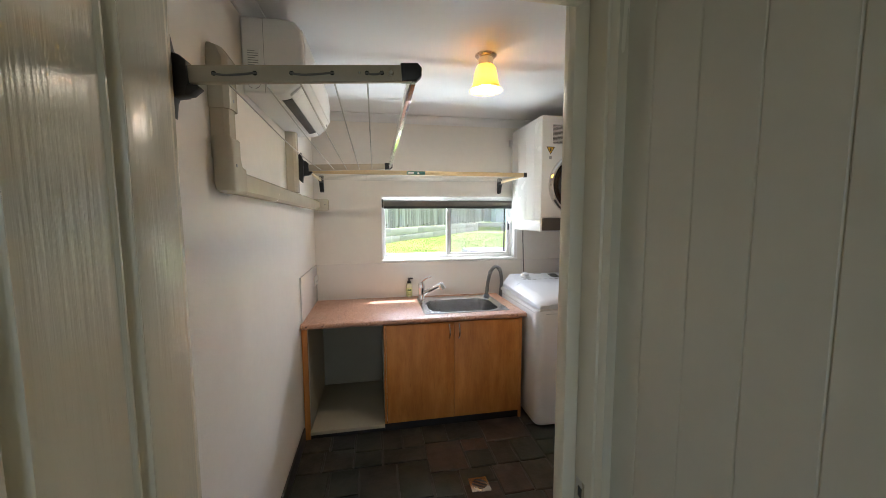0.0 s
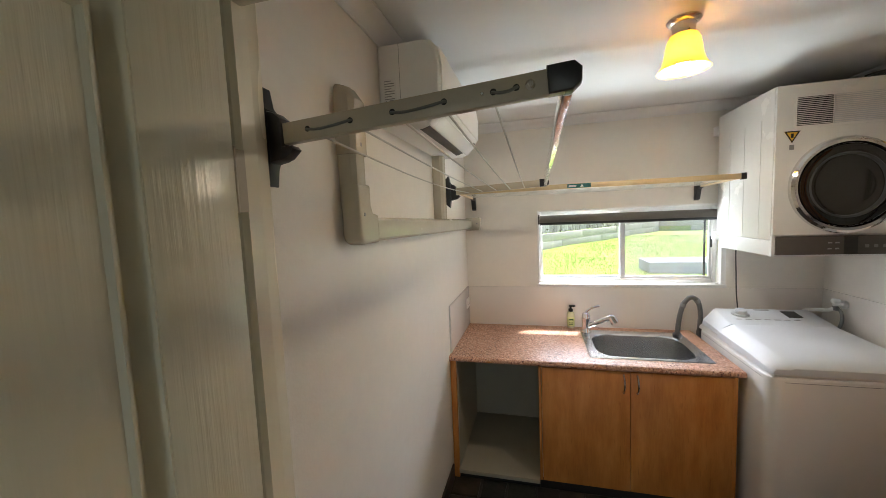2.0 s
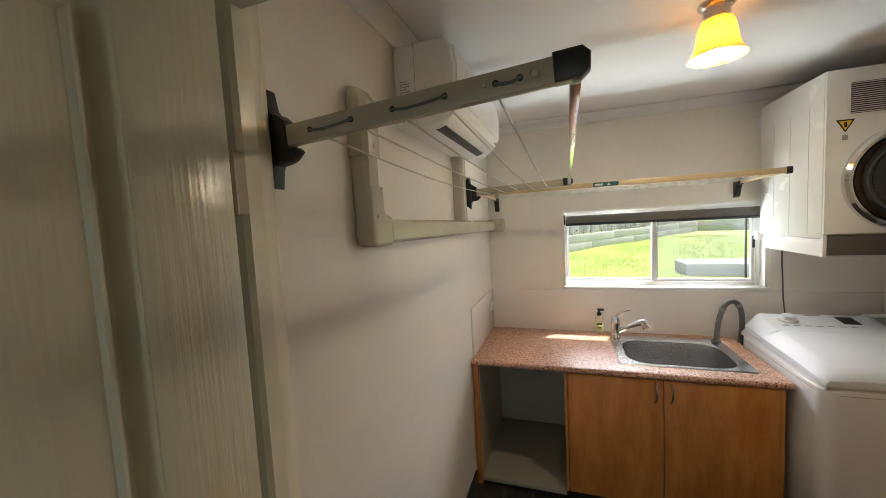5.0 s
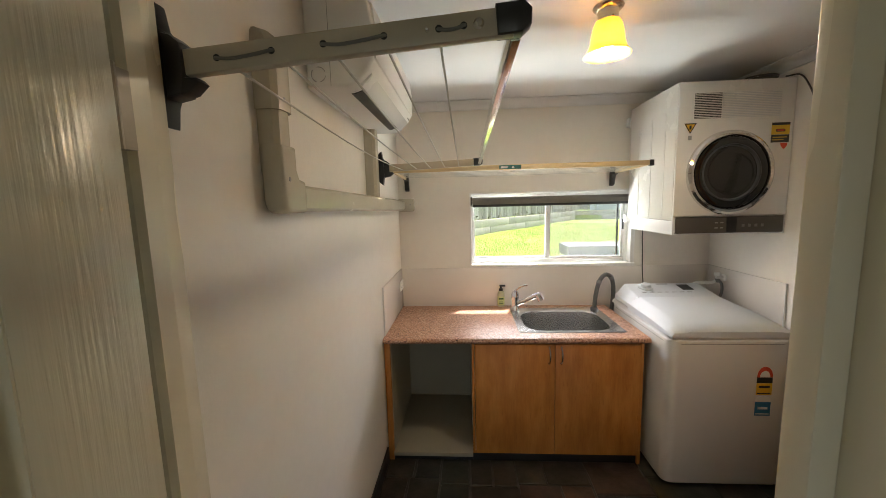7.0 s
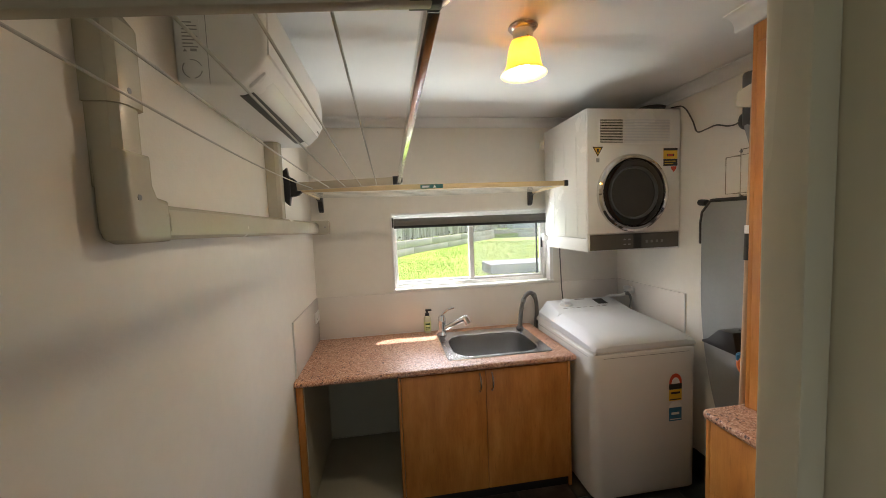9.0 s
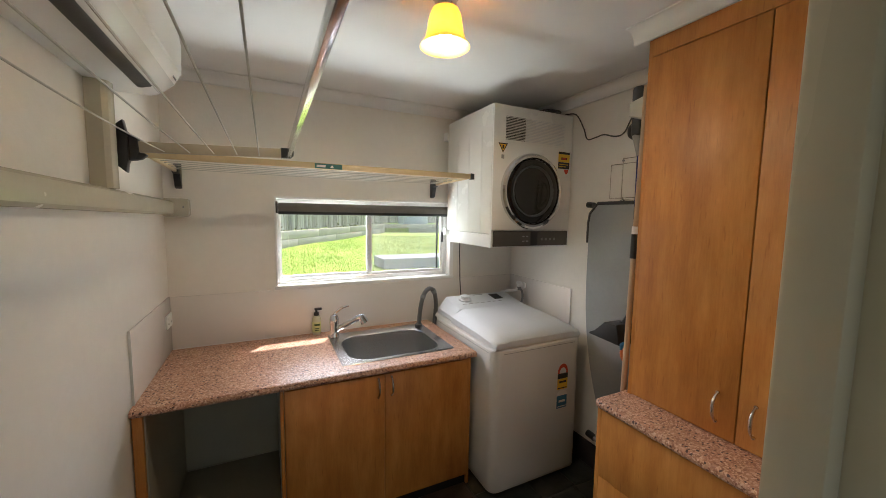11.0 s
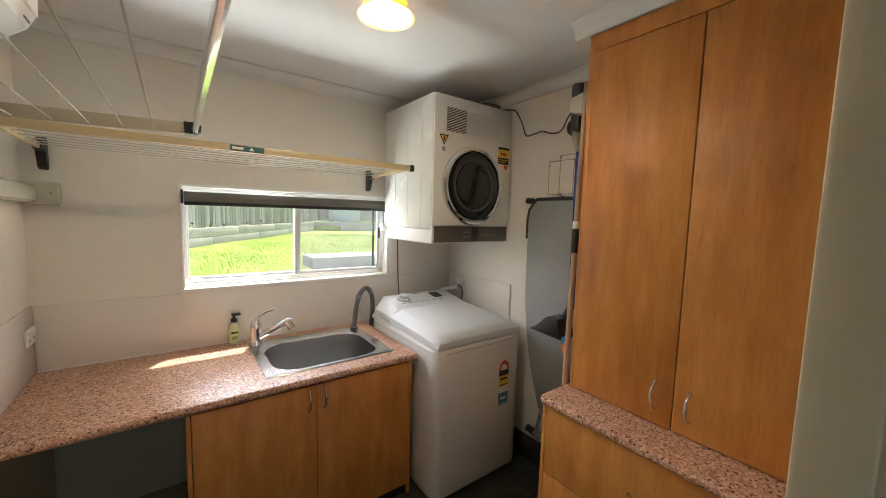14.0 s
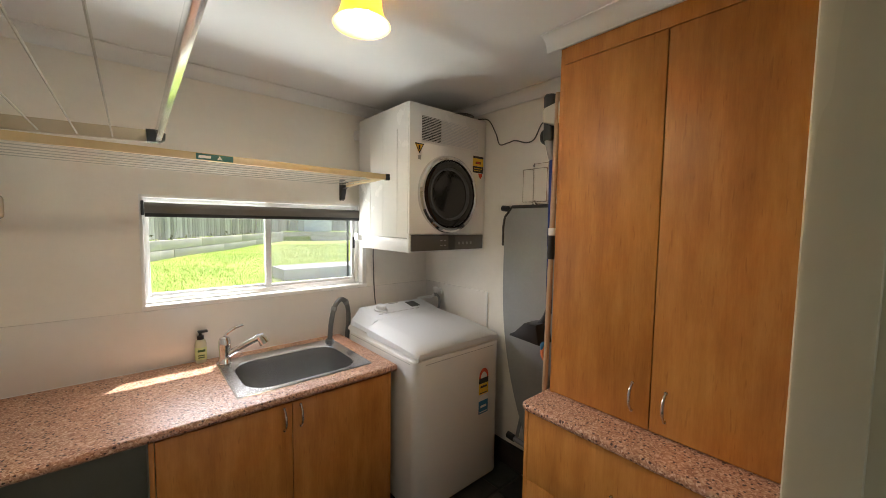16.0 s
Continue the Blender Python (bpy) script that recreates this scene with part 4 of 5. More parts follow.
for k in range(4):
    bm = bmesh.new()
    box(bm, (DX0 + 0.235 + 0.03 * (k % 2), DY - 0.003, DZ0 + 0.035 + 0.03 * (k // 2)), (DX0 + 0.252 + 0.03 * (k % 2), DY - 0.0019, DZ0 + 0.042 + 0.03 * (k // 2)))
    part("print_bar", bm, M["mid_grey"], cpn)
cx, cz = DX0 + 0.290, DZ0 + 0.352
bm = bmesh.new()
lathe(bm, [(0.232, 0.0), (0.237, -0.010), (0.233, -0.026), (0.221, -0.036), (0.208, -0.034), (0.202, -0.022), (0.201, 0.0)], (cx, DY - 0.0005, cz), "y", 56)
dd = part("door_ring", bm, M["chrome"], dry, "polished chrome door ring")
bm = bmesh.new()
lathe(bm, [(0.2015, -0.018), (0.196, -0.027), (0.180, -0.031), (0.158, -0.028), (0.150, -0.014), (0.11, -0.008), (0.0, -0.006)], (cx, DY - 0.0005, cz), "y", 48)
part("door_glass", bm, M["door_glass"], dry, "dark smoked glass door")
bm = bmesh.new()
lathe(bm, [(0.160, -0.0290), (0.156, -0.032), (0.150, -0.030), (0.147, -0.012)], (cx, DY - 0.0005, cz), "y", 48)
part("inner_ring", bm, M["dark_grey"], dry)
# vent grille of thin slats
gx0, gx1, gz0, gz1 = DX0 + 0.085, DX0 + 0.545, DZ1 - 0.205, DZ1 - 0.068
vent = part("vent_panel", B(((gx0 - 0.012, DY - 0.003, gz0 - 0.012), (gx1 + 0.012, DY - 0.0002, gz1 + 0.012)), bev=0.001), M["appliance"], dry)
part("vent_opening", B(((gx0, DY - 0.0045, gz0), (gx0 + 0.145, DY - 0.0031, gz1))), M["black"], vent)
part("vent_backing", B(((gx0 + 0.150, DY - 0.0041, gz0), (gx1, DY - 0.0031, gz1))), M["lid"], vent)
for k in range(15):
    z = gz0 + (k + 0.5) * (gz1 - gz0) / 15
    part("slat", B(((gx0, DY - 0.0085, z - 0.0022), (gx0 + 0.145, DY - 0.0048, z + 0.0012))), M["appliance"], vent)
    part("slat", B(((gx0 + 0.150, DY - 0.0075, z - 0.0026), (gx1, DY - 0.0042, z + 0.0016))), M["appliance"], vent)
# stickers
bm = bmesh.new()
tx0, tz0 = DX0 + 0.035, DZ0 + 0.575
prism(bm, [(tx0, tz0 + 0.058), (tx0 + 0.068, tz0 + 0.058), (tx0 + 0.034, tz0)], "y", DY - 0.0014, DY - 0.0002)
w1 = part("warning_sticker", bm, M["yellow"], dry, "yellow triangular warning sticker")
bm = bmesh.new()
a, b = [(tx0, tz0 + 0.058), (tx0 + 0.068, tz0 + 0.058), (tx0 + 0.034, tz0)], [(tx0 + 0.010, tz0 + 0.052), (tx0 + 0.058, tz0 + 0.052), (tx0 + 0.034, tz0 + 0.010)]
va, vb = [bm.verts.new((u, DY - 0.0018, v)) for u, v in a], [bm.verts.new((u, DY - 0.0018, v)) for u, v in b]
for k in range(3):
    bm.faces.new((va[k], va[(k + 1) % 3], vb[(k + 1) % 3], vb[k]))
bmesh.ops.recalc_face_normals(bm, faces=bm.faces[:])
part("border", bm, M["black"], w1)
part("symbol", B(((tx0 + 0.029, DY - 0.0019, tz0 + 0.024), (tx0 + 0.040, DY - 0.0013, tz0 + 0.046))), M["black"], w1)
label_piece("small_label", M["ink"], tx0 + 0.024, tz0 - 0.034, tx0 + 0.044, tz0 - 0.010, DY, dry)
ex0, ex1, ez = DX1 - 0.118, DX1 - 0.022, DZ0 + 0.512
e1 = label_piece("energy_label", M["yellow"], ex0, ez + 0.043, ex1, ez + 0.108, DY, dry, "yellow and black energy sticker")
bars("energy_band", (((ex0, DY - 0.002, ez + 0.094), (ex1, DY - 0.0011, ez + 0.108)), ((ex0 + 0.024, DY - 0.002, ez + 0.058), (ex1 - 0.024, DY - 0.0011, ez + 0.073)),), M["black"], e1)
part("energy_mark", B(((ex0 + 0.030, DY - 0.0026, ez + 0.061), (ex1 - 0.030, DY - 0.0019, ez + 0.070))), M["red"], e1)
e2 = label_piece("energy_panel", M["black"], ex0, ez, ex1, ez + 0.042, DY, dry)
bars("print_bar", (((ex0 + 0.008, DY - 0.002, ez + 0.026), (ex1 - 0.012, DY - 0.0011, ez + 0.030)), ((ex0 + 0.008, DY - 0.002, ez + 0.012), (ex1 - 0.030, DY - 0.0011, ez + 0.016)),), M["yellow"], e2)
bm = bmesh.new()
prism(bm, [(ex1 - 0.045, ez - 0.003), (ex1 - 0.006, ez - 0.003), (ex1 - 0.010, ez - 0.022), (ex1 - 0.025, ez - 0.038), (ex1 - 0.040, ez - 0.020)], "y", DY - 0.0012, DY - 0.0002)
part("red_sticker", bm, M["red"], dry, "small red sticker")
# pressed lines on the side
for y in (-0.52, -0.36, -0.20):
    part("side_rib", B(((DX0 - 0.0018, y - 0.004, DZ0 + 0.10), (DX0 + 0.001, y + 0.004, DZ1 - 0.14)), bev=0.0008), M["appliance"], dry)
part("wall_bracket", B(((DX0 - 0.012, -0.044, DZ1 - 0.12), (DX1 - 0.01, -0.001, DZ1 - 0.06))), M["white_plastic"], dry)
part("wall_bracket", B(((DX0 - 0.012, -0.044, DZ0 + 0.05), (DX1 - 0.01, -0.001, DZ0 + 0.10))), M["white_plastic"], dry)
dcab = thing("dryer_lead", (1.80, -0.02, 1.4), "thin grey power lead hanging below the dryer", "cable")
bm = bmesh.new()
tube(bm, smooth_path([(1.865, -0.05, 1.50), (1.862, -0.015, 1.38), (1.868, -0.012, 1.22), (1.872, -0.014, 1.08), (1.880, -0.018, 0.98)], 5), 0.004, 6)
part("lead", bm, M["cable"], dcab)

# ---- fold-down clothes line on the west wall ----
ZL = 1.843
line_w = thing("clothes_line", (0.3, -1.5, ZL), "beige fold-down wall clothes line with plastic cords", "clothes line", "clothes lines")
def wall_bracket(bm, y, z):
    # pointed wall block, boss and the lip under the arm
    prism(bm, [(0.001, z + 0.070), (0.052, z + 0.074), (0.070, z + 0.090), (0.076, z + 0.055), (0.082, z + 0.047), (0.082, z - 0.050), (0.078, z - 0.060), (0.074, z - 0.092), (0.052, z - 0.072), (0.001, z - 0.066)], "y", y - 0.0145, y + 0.018, 0.003)
    prism(bm, [(0.0815, z + 0.044), (0.096, z + 0.040), (0.110, z + 0.028), (0.112, z - 0.018), (0.104, z - 0.046), (0.0815, z - 0.050)], "y", y - 0.0150, y + 0.020, 0.005)
    prism(bm, [(0.085, z - 0.0195), (0.128, z - 0.0215), (0.134, z - 0.028), (0.116, z - 0.044), (0.085, z - 0.049)], "y", y - 0.0135, y + 0.0135, 0.004)
NEAR, FAR, REACH = -2.298, -0.832, 0.598

def arm_z(y, x):
    """Height of the sloping arm at x; the far arm hangs a little lower."""
    return 1.837 + 0.068 * x if y == NEAR else 1.824 + 0.036 * x
for y in (NEAR, FAR):
    bm = bmesh.new()
    wall_bracket(bm, y, arm_z(y, 0.09))
    part("bracket", bm, M["black"], line_w, "black plastic wall bracket")
    bm = bmesh.new()
    bar(bm, (0.092, y, arm_z(y, 0.092)), (REACH, y, arm_z(y, REACH)), 0.018, 0.038, 0.003)
    a = part("arm", bm, M["arm"], line_w)
    s = -1 if y == NEAR else 1
    for x0, x1 in ((0.162, 0.246), (0.324, 0.413), (0.492, 0.527)):
        bm = bmesh.new()
        zz = lambda x: arm_z(y, x)
        sag = 0.004
        pts = [(x0 - 0.003, y + s * 0.006, zz(x0)), (x0, y + s * 0.0105, zz(x0) - 0.001), (x0 + 0.25 * (x1 - x0), y + s * 0.0115, zz(x0) - sag + 0.001),
               ((x0 + x1) / 2, y + s * 0.0115, zz((x0 + x1) / 2) - sag), (x0 + 0.75 * (x1 - x0), y + s * 0.0115, zz(x1) - sag), (x1, y + s * 0.0105, zz(x1)), (x1 + 0.003, y + s * 0.006, zz(x1))]
        tube(bm, smooth_path(pts, 3), 0.0026, 6)
        part("cord_run", bm, M["cord_loop"], a)
        for x in (x0, x1):
            bm = bmesh.new()
            tube(bm, [(x, y + s * 0.0080, zz(x)), (x, y + s * 0.0096, zz(x))], 0.0052, 12)
            part("cord_hole", bm, M["black"], a)
    for x, r, m in ((0.548, 0.0075, "nickel"), (0.475, 0.0032, "chrome")):
        bm = bmesh.new()
        tube(bm, [(x, y + s * 0.008, arm_z(y, x)), (x, y + s * 0.011, arm_z(y, x)), (x, y + s * 0.013, arm_z(y, x))], [r, r, r * 0.6], 14)
        part("rivet", bm, M[m], a)
    bm = bmesh.new()
    prism(bm, [(0.0, -0.020), (0.035, -0.020), (0.048, -0.010), (0.050, 0.010), (0.040, 0.021), (0.0, 0.021)], "y", -0.014, 0.014, 0.004)
    bm.transform(Matrix.Translation((REACH - 0.025, y, arm_z(y, REACH))) @ Matrix.Rotation(-math.atan(0.068 if y == NEAR else 0.036), 4, 'Y'))
    part("end_cap", bm, M["black"], line_w, "black plastic corner cap")
bm = bmesh.new()
bar(bm, (REACH + 0.004, NEAR + 0.015, arm_z(NEAR, REACH) - 0.002), (REACH + 0.004, FAR - 0.015, arm_z(FAR, REACH)), 0.016, 0.034, 0.002)
part("front_bar", bm, M["bright_bar"], line_w, "polished aluminium front bar")
for k in range(5):
    x = 0.184 + 0.0772 * k
    bm = bmesh.new()
    pts = []
    for j in range(13):
        t = j / 12
        z = arm_z(NEAR, x) * (1 - t) + arm_z(FAR, x) * t
        pts.append((x, NEAR + (FAR - NEAR) * t, z - 0.014 - 0.012 * math.sin(math.pi * t) * (1.5 if k == 0 else 0.6)))
    tube(bm, pts, 0.0021, 6)
    part("cord", bm, M["cord"], line_w)

# ---- second line over the window ----
line_n = thing("clothes_line", (0.85, -0.28, 1.83), "cream fold-down clothes line above the window", "clothes line", "clothes lines")
FY, ZN = -0.560, 1.838
def side_bracket(bm, x):
    prism(bm, [(-0.001, ZN + 0.03), (-0.02, ZN + 0.03), (-0.05, ZN + 0.012), (-0.085, ZN + 0.008), (-0.085, ZN - 0.024), (-0.045, ZN - 0.034), (-0.022, ZN - 0.10), (-0.001, ZN - 0.11)], "x", x - 0.017, x + 0.017, 0.004)
for x in (0.075, 1.625):
    bm = bmesh.new()
    side_bracket(bm, x)
    part("bracket", bm, M["black"], line_n, "black plastic wall bracket")
    bm = bmesh.new()
    bar(bm, (x, -0.07, ZN - 0.012), (x, FY, ZN), 0.016, 0.026, 0.002)
    part("arm", bm, M["arm_gold"], line_n)
bm = bmesh.new()
bar(bm, (0.05, FY, ZN), (1.628, FY, ZN), 0.018, 0.030, 0.002)
fb = part("front_bar", bm, M["arm_gold"], line_n)
for x0, x1 in ((1.626, 1.652), (0.032, 0.052)):
    part("end_cap", B(((x0, FY - 0.013, ZN - 0.018), (x1, FY + 0.013, ZN + 0.018)), bev=0.004), M["black"], line_n, "black plastic end cap")
lb = part("maker_label", B(((0.735, FY - 0.0105, ZN - 0.012), (0.868, FY - 0.0093, ZN + 0.012))), M["green_label"], fb, "teal maker label")
bm = bmesh.new()
prism(bm, [(0.742, ZN - 0.006), (0.785, ZN - 0.006), (0.788, ZN + 0.005), (0.745, ZN + 0.005)], "y", FY - 0.0113, FY - 0.0106)
prism(bm, [(0.808, ZN - 0.007), (0.818, ZN + 0.008), (0.828, ZN - 0.007)], "y", FY - 0.0113, FY - 0.0106)
part("logo_mark", bm, M["white_label"], lb)
for k in range(6):
    y = -0.13 - 0.072 * k
    bm = bmesh.new()
    z = ZN - 0.014 + 0.012 * (-y - 0.07) / 0.49
    tube(bm, [(0.075 + 1.55 * t, y, z - 0.006 * math.sin(math.pi * t)) for t in [j / 8 for j in range(9)]], 0.0020, 6)
    part("cord", bm, M["cord"], line_n)

# ---- air conditioner and its pipe ducts ----
ac = thing("air_conditioner", (0.1, -1.22, 2.0220), "white wall-mounted split-system air conditioner", "air conditioner")
AY0, AY1 = -1.610, -0.775
back = [(0.002, 2.0220), (0.140, 2.0220), (0.165, 2.0297), (0.215, 2.0719), (0.232, 2.1036), (0.236, 2.2140), (0.226, 2.2793), (0.205, 2.3042), (0.170, 2.3119), (0.002, 2.3119)]
bm = bmesh.new()
prism(bm, back, "y", AY0, AY1, 0.012, 3)
body = part("body", bm, M["white_plastic"], ac)
bm = bmesh.new()
prism(bm, [(0.233, 2.1065), (0.2385, 2.1103), (0.2415, 2.2140), (0.232, 2.2831), (0.227, 2.2793), (0.2365, 2.2140)], "y", AY0 + 0.012, AY1 - 0.012, 0.001)
part("front_panel", bm, M["white_plastic"], ac)
bm = bmesh.new()
prism(bm, [(0.172, 2.0275), (0.180, 2.0290), (0.2185, 2.0670), (0.2135, 2.0745), (0.172, 2.0360)], "y", AY0 + 0.035, AY1 - 0.035, 0.001)
part("louvre", bm, M["appliance"], ac, "glossy white outlet louvre")
bm = bmesh.new()
prism(bm, [(0.130, 2.0200), (0.142, 2.0200), (0.166, 2.0275), (0.171, 2.0310), (0.166, 2.0330), (0.130, 2.0250)], "y", AY0 + 0.080, AY1 - 0.115)
part("air_slot", bm, M["black"], ac, "black air outlet slot")
stk = part("sticker", B(((0.022, AY0 - 0.0012, 2.1036), (0.070, AY0 - 0.0001, 2.1900))), M["white_label"], ac, "white specification sticker")
for k in range(8):
    bm = bmesh.new()
    box(bm, (0.026, AY0 - 0.0018, 2.1804 - 0.009 * k), (0.026 + (0.038 if k % 3 else 0.026), AY0 - 0.0011, 2.1833 - 0.009 * k))
    part("print_bar", bm, M["ink"], stk)
bm = bmesh.new()
prism(bm, [(0.026, 2.1065), (0.036, 2.1065), (0.031, 2.1151)], "y", AY0 - 0.0018, AY0 - 0.0011)
part("print_bar", bm, M["ink"], stk)
bm = bmesh.new()
prism(bm, [(0.044, 2.1074), (0.060, 2.1074), (0.060, 2.1142), (0.044, 2.1142)], "y", AY0 - 0.0018, AY0 - 0.0011)
part("print_bar", bm, M["ink"], stk)
for a0, a1 in ((20, 100), (140, 250), (280, 350)):
    bm = bmesh.new()
    tube(bm, [(0.045 + 0.024 * math.cos(radians(a)), AY0 - 0.0005, 2.0623 + 0.024 * math.sin(radians(a))) for a in range(a0, a1 + 1, 10)], 0.0012, 5)
    part("knockout", bm, M["ink"], ac)
bm = bmesh.new()
prism(bm, [(0.085, 2.0249), (0.0865, 2.0249), (0.0865, 2.3081), (0.085, 2.3081)], "y", AY0 - 0.0008, AY0 - 0.00005)
part("seam", bm, M["ink"], ac)
for k in range(5):
    bm = bmesh.new()
    box(bm, (0.2225, AY1 - 0.075 + 0.011 * k, 2.0815), (0.2245, AY1 - 0.070 + 0.011 * k, 2.0930))
    part("indicator", bm, M["mid_grey"], ac)

duct = thing("pipe_duct", (0.04, -1.4, 1.6), "beige plastic pipe cover with elbow and end flange", "pipe cover")
def duct_profile(a, b, d):
    return [(a, 0.001), (a, d * 0.7), (a + 0.010, d * 0.93), (a + 0.022, d), (b - 0.022, d), (b - 0.010, d * 0.93), (b, d * 0.7), (b, 0.001)]
VY0, VY1, HZ0, HZ1, DD = -1.930, -1.858, 1.606, 1.684, 0.058
bm = bmesh.new()
prism(bm, [(u, v) for v, u in duct_profile(VY0, VY1, DD)], "z", 1.72, 1.885)
part("vertical_cover", bm, M["duct"], duct)
bm = bmesh.new()
pr = duct_profile(VY0 - 0.006, VY1 + 0.006, DD + 0.007)
lo = [bm.verts.new((u, v, 1.874)) for v, u in pr]
hi = [bm.verts.new((u, v, 2.028)) for v, u in pr]
mid_y = (VY0 + VY1) / 2
tp = [bm.verts.new((u * 0.62, mid_y + (v - mid_y) * 0.82, 2.064)) for v, u in pr]
tq = [bm.verts.new((u * 0.2, mid_y + (v - mid_y) * 0.6, 2.075)) for v, u in pr]
for a, b in ((lo, hi), (hi, tp), (tp, tq)):
    for k in range(len(pr)):
        bm.faces.new((a[k], a[(k + 1) % len(pr)], b[(k + 1) % len(pr)], b[k]))
bm.faces.new(tq)
bm.faces.new(lo[::-1])
bmesh.ops.recalc_face_normals(bm, faces=bm.faces[:])
part("wall_cap", bm, M["duct"], duct)
FALL = Matrix(((1, 0, 0, 0), (0, 1, 0, 0), (0, -0.018, 1, -0.018 * 1.4), (0, 0, 0, 1)))  # the run falls slightly to the outside
bm = bmesh.new()
ey0, ey1, ez0 = VY0 - 0.005, VY1 + 0.005, HZ0 + 0.004
prism(bm, [(ey0, 1.790), (ey0, ez0 + 0.030), (ey0 + 0.009, ez0 + 0.009), (ey0 + 0.030, ez0), (ey1 + 0.050, ez0), (ey1 + 0.050, HZ1 + 0.016), (ey1 + 0.012, HZ1 + 0.022), (ey1, HZ1 + 0.045), (ey1, 1.790)], "x", 0.001, DD + 0.006, 0.014, 3)
part("elbow", bm, M["duct"], duct)
bm = bmesh.new()
prism(bm, [(u, v) for v, u in duct_profile(HZ0, HZ1, DD)], "y", VY1 + 0.06, -0.012)
bm.transform(FALL)
part("horizontal_cover", bm, M["duct"], duct)
bm = bmesh.new()
prism(bm, rounded(0.002, HZ0 - 0.034, 0.126, HZ1 - 0.012, 0.018, 4), "y", -0.055, -0.001, 0.006)
part("end_flange", bm, M["duct"], duct)
bm = bmesh.new()
prism(bm, [(u, v) for v, u in duct_profile(-0.930, -0.857, 0.062)], "z", HZ1 - 0.010, 2.021)
part("riser_cover", bm, M["duct"], duct)
for y, z, x in ((-1.905, 1.700, DD + 0.0055), (-1.905, 1.902, DD + 0.0058)):
    bm = bmesh.new()
    tube(bm, [(x - 0.001, y, z), (x + 0.0015, y, z)], 0.006, 10)
    part("screw", bm, M["mid_grey"], duct)
bm = bmesh.new()
tube(bm, [(0.10, -0.0555, 1.625), (0.10, -0.057, 1.625)], 0.005, 8)
part("screw", bm, M["mid_grey"], duct)

# ---- ceiling light ----
LXC, LYC = 1.10, -1.28
lamp = thing("ceiling_light", (LXC, LYC, CEIL), "small ceiling light with lit amber bell glass shade", "ceiling light")
bm = bmesh.new()
lathe(bm, [(0.0, 0.0), (0.056, 0.0), (0.058, -0.006), (0.050, -0.014), (0.040, -0.018), (0.037, -0.055), (0.033, -0.060), (0.0, -0.060)], (LXC, LYC, CEIL))
part("canopy", bm, M["nickel"], lamp, "satin nickel canopy")
for k in range(3):
    a = radians(40 + 120 * k)
    bm = bmesh.new()
    tube(bm, [(LXC + 0.036 * math.cos(a), LYC + 0.036 * math.sin(a), CEIL - 0.05), (LXC + 0.045 * math.cos(a), LYC + 0.045 * math.sin(a), CEIL - 0.05)], 0.004, 8)
    part("screw", bm, M["nickel"], lamp)
bm = bmesh.new()
lathe(bm, [(0.034, -0.052), (0.046, -0.058), (0.054, -0.075), (0.060, -0.103), (0.064, -0.134), (0.072, -0.160), (0.087, -0.181), (0.0895, -0.184),
           (0.085, -0.1815), (0.069, -0.160), (0.061, -0.134), (0.057, -0.103), (0.051, -0.077), (0.044, -0.061), (0.034, -0.055)], (LXC, LYC, CEIL), n=40)
part("shade", bm, M["shade"], lamp, "amber frosted glass bell shade")
bm = bmesh.new()
lathe(bm, [(0.0, -0.085), (0.014, -0.085), (0.020, -0.10), (0.0225, -0.13), (0.0225, -0.170), (0.018, -0.188), (0.008, -0.197), (0.0, -0.198)], (LXC, LYC, CEIL), n=20)
part("bulb", bm, M["bulb"], lamp, "lit warm white bulb")
bm = bmesh.new()
lathe(bm, [(0.0, -0.058), (0.018, -0.058), (0.018, -0.086), (0.0, -0.086)], (LXC, LYC, CEIL), n=16)
part("socket", bm, M["white_plastic"], lamp)

# ---- tall cupboard, its bench and drawers ----
TX, TY, BT = 1.930, -1.468, 0.832
B2X, B2Y = 1.752, -1.440
dr = thing("drawer_unit", (2.05, -1.9, 0), "beech laminate drawer unit under the speckled bench", "drawers")
part("body", B(((1.786, YD0 + 0.004, 0.11), (XE - 0.014, B2Y - 0.034, BT - 0.035))), M["carcass"], dr)
part("end_panel", B(((1.768, B2Y - 0.033, 0.0), (XE - 0.014, B2Y - 0.015, BT - 0.035)), bev=0.001), M["wood"], dr)
part("kickboard", B(((1.80, YD0 + 0.004, 0.0), (1.815, B2Y - 0.034, 0.109))), M["kick"], dr, "black kickboard")
for z0, z1 in ((0.115, 0.305), (0.308, 0.500), (0.503, BT - 0.037)):
    d = part("drawer", B(((1.768, YD0 + 0.006, z0), (1.7855, B2Y - 0.0345, z1)), bev=0.0015), M["wood"], dr)
    zc = (z0 + z1) / 2 if z1 < 0.6 else 0.637
    part("handle", bow_handle((1.768, -1.885, zc), (0, 1, 0), (-1, 0, 0), 0.11), M["nickel"], d, "satin nickel bow handle")
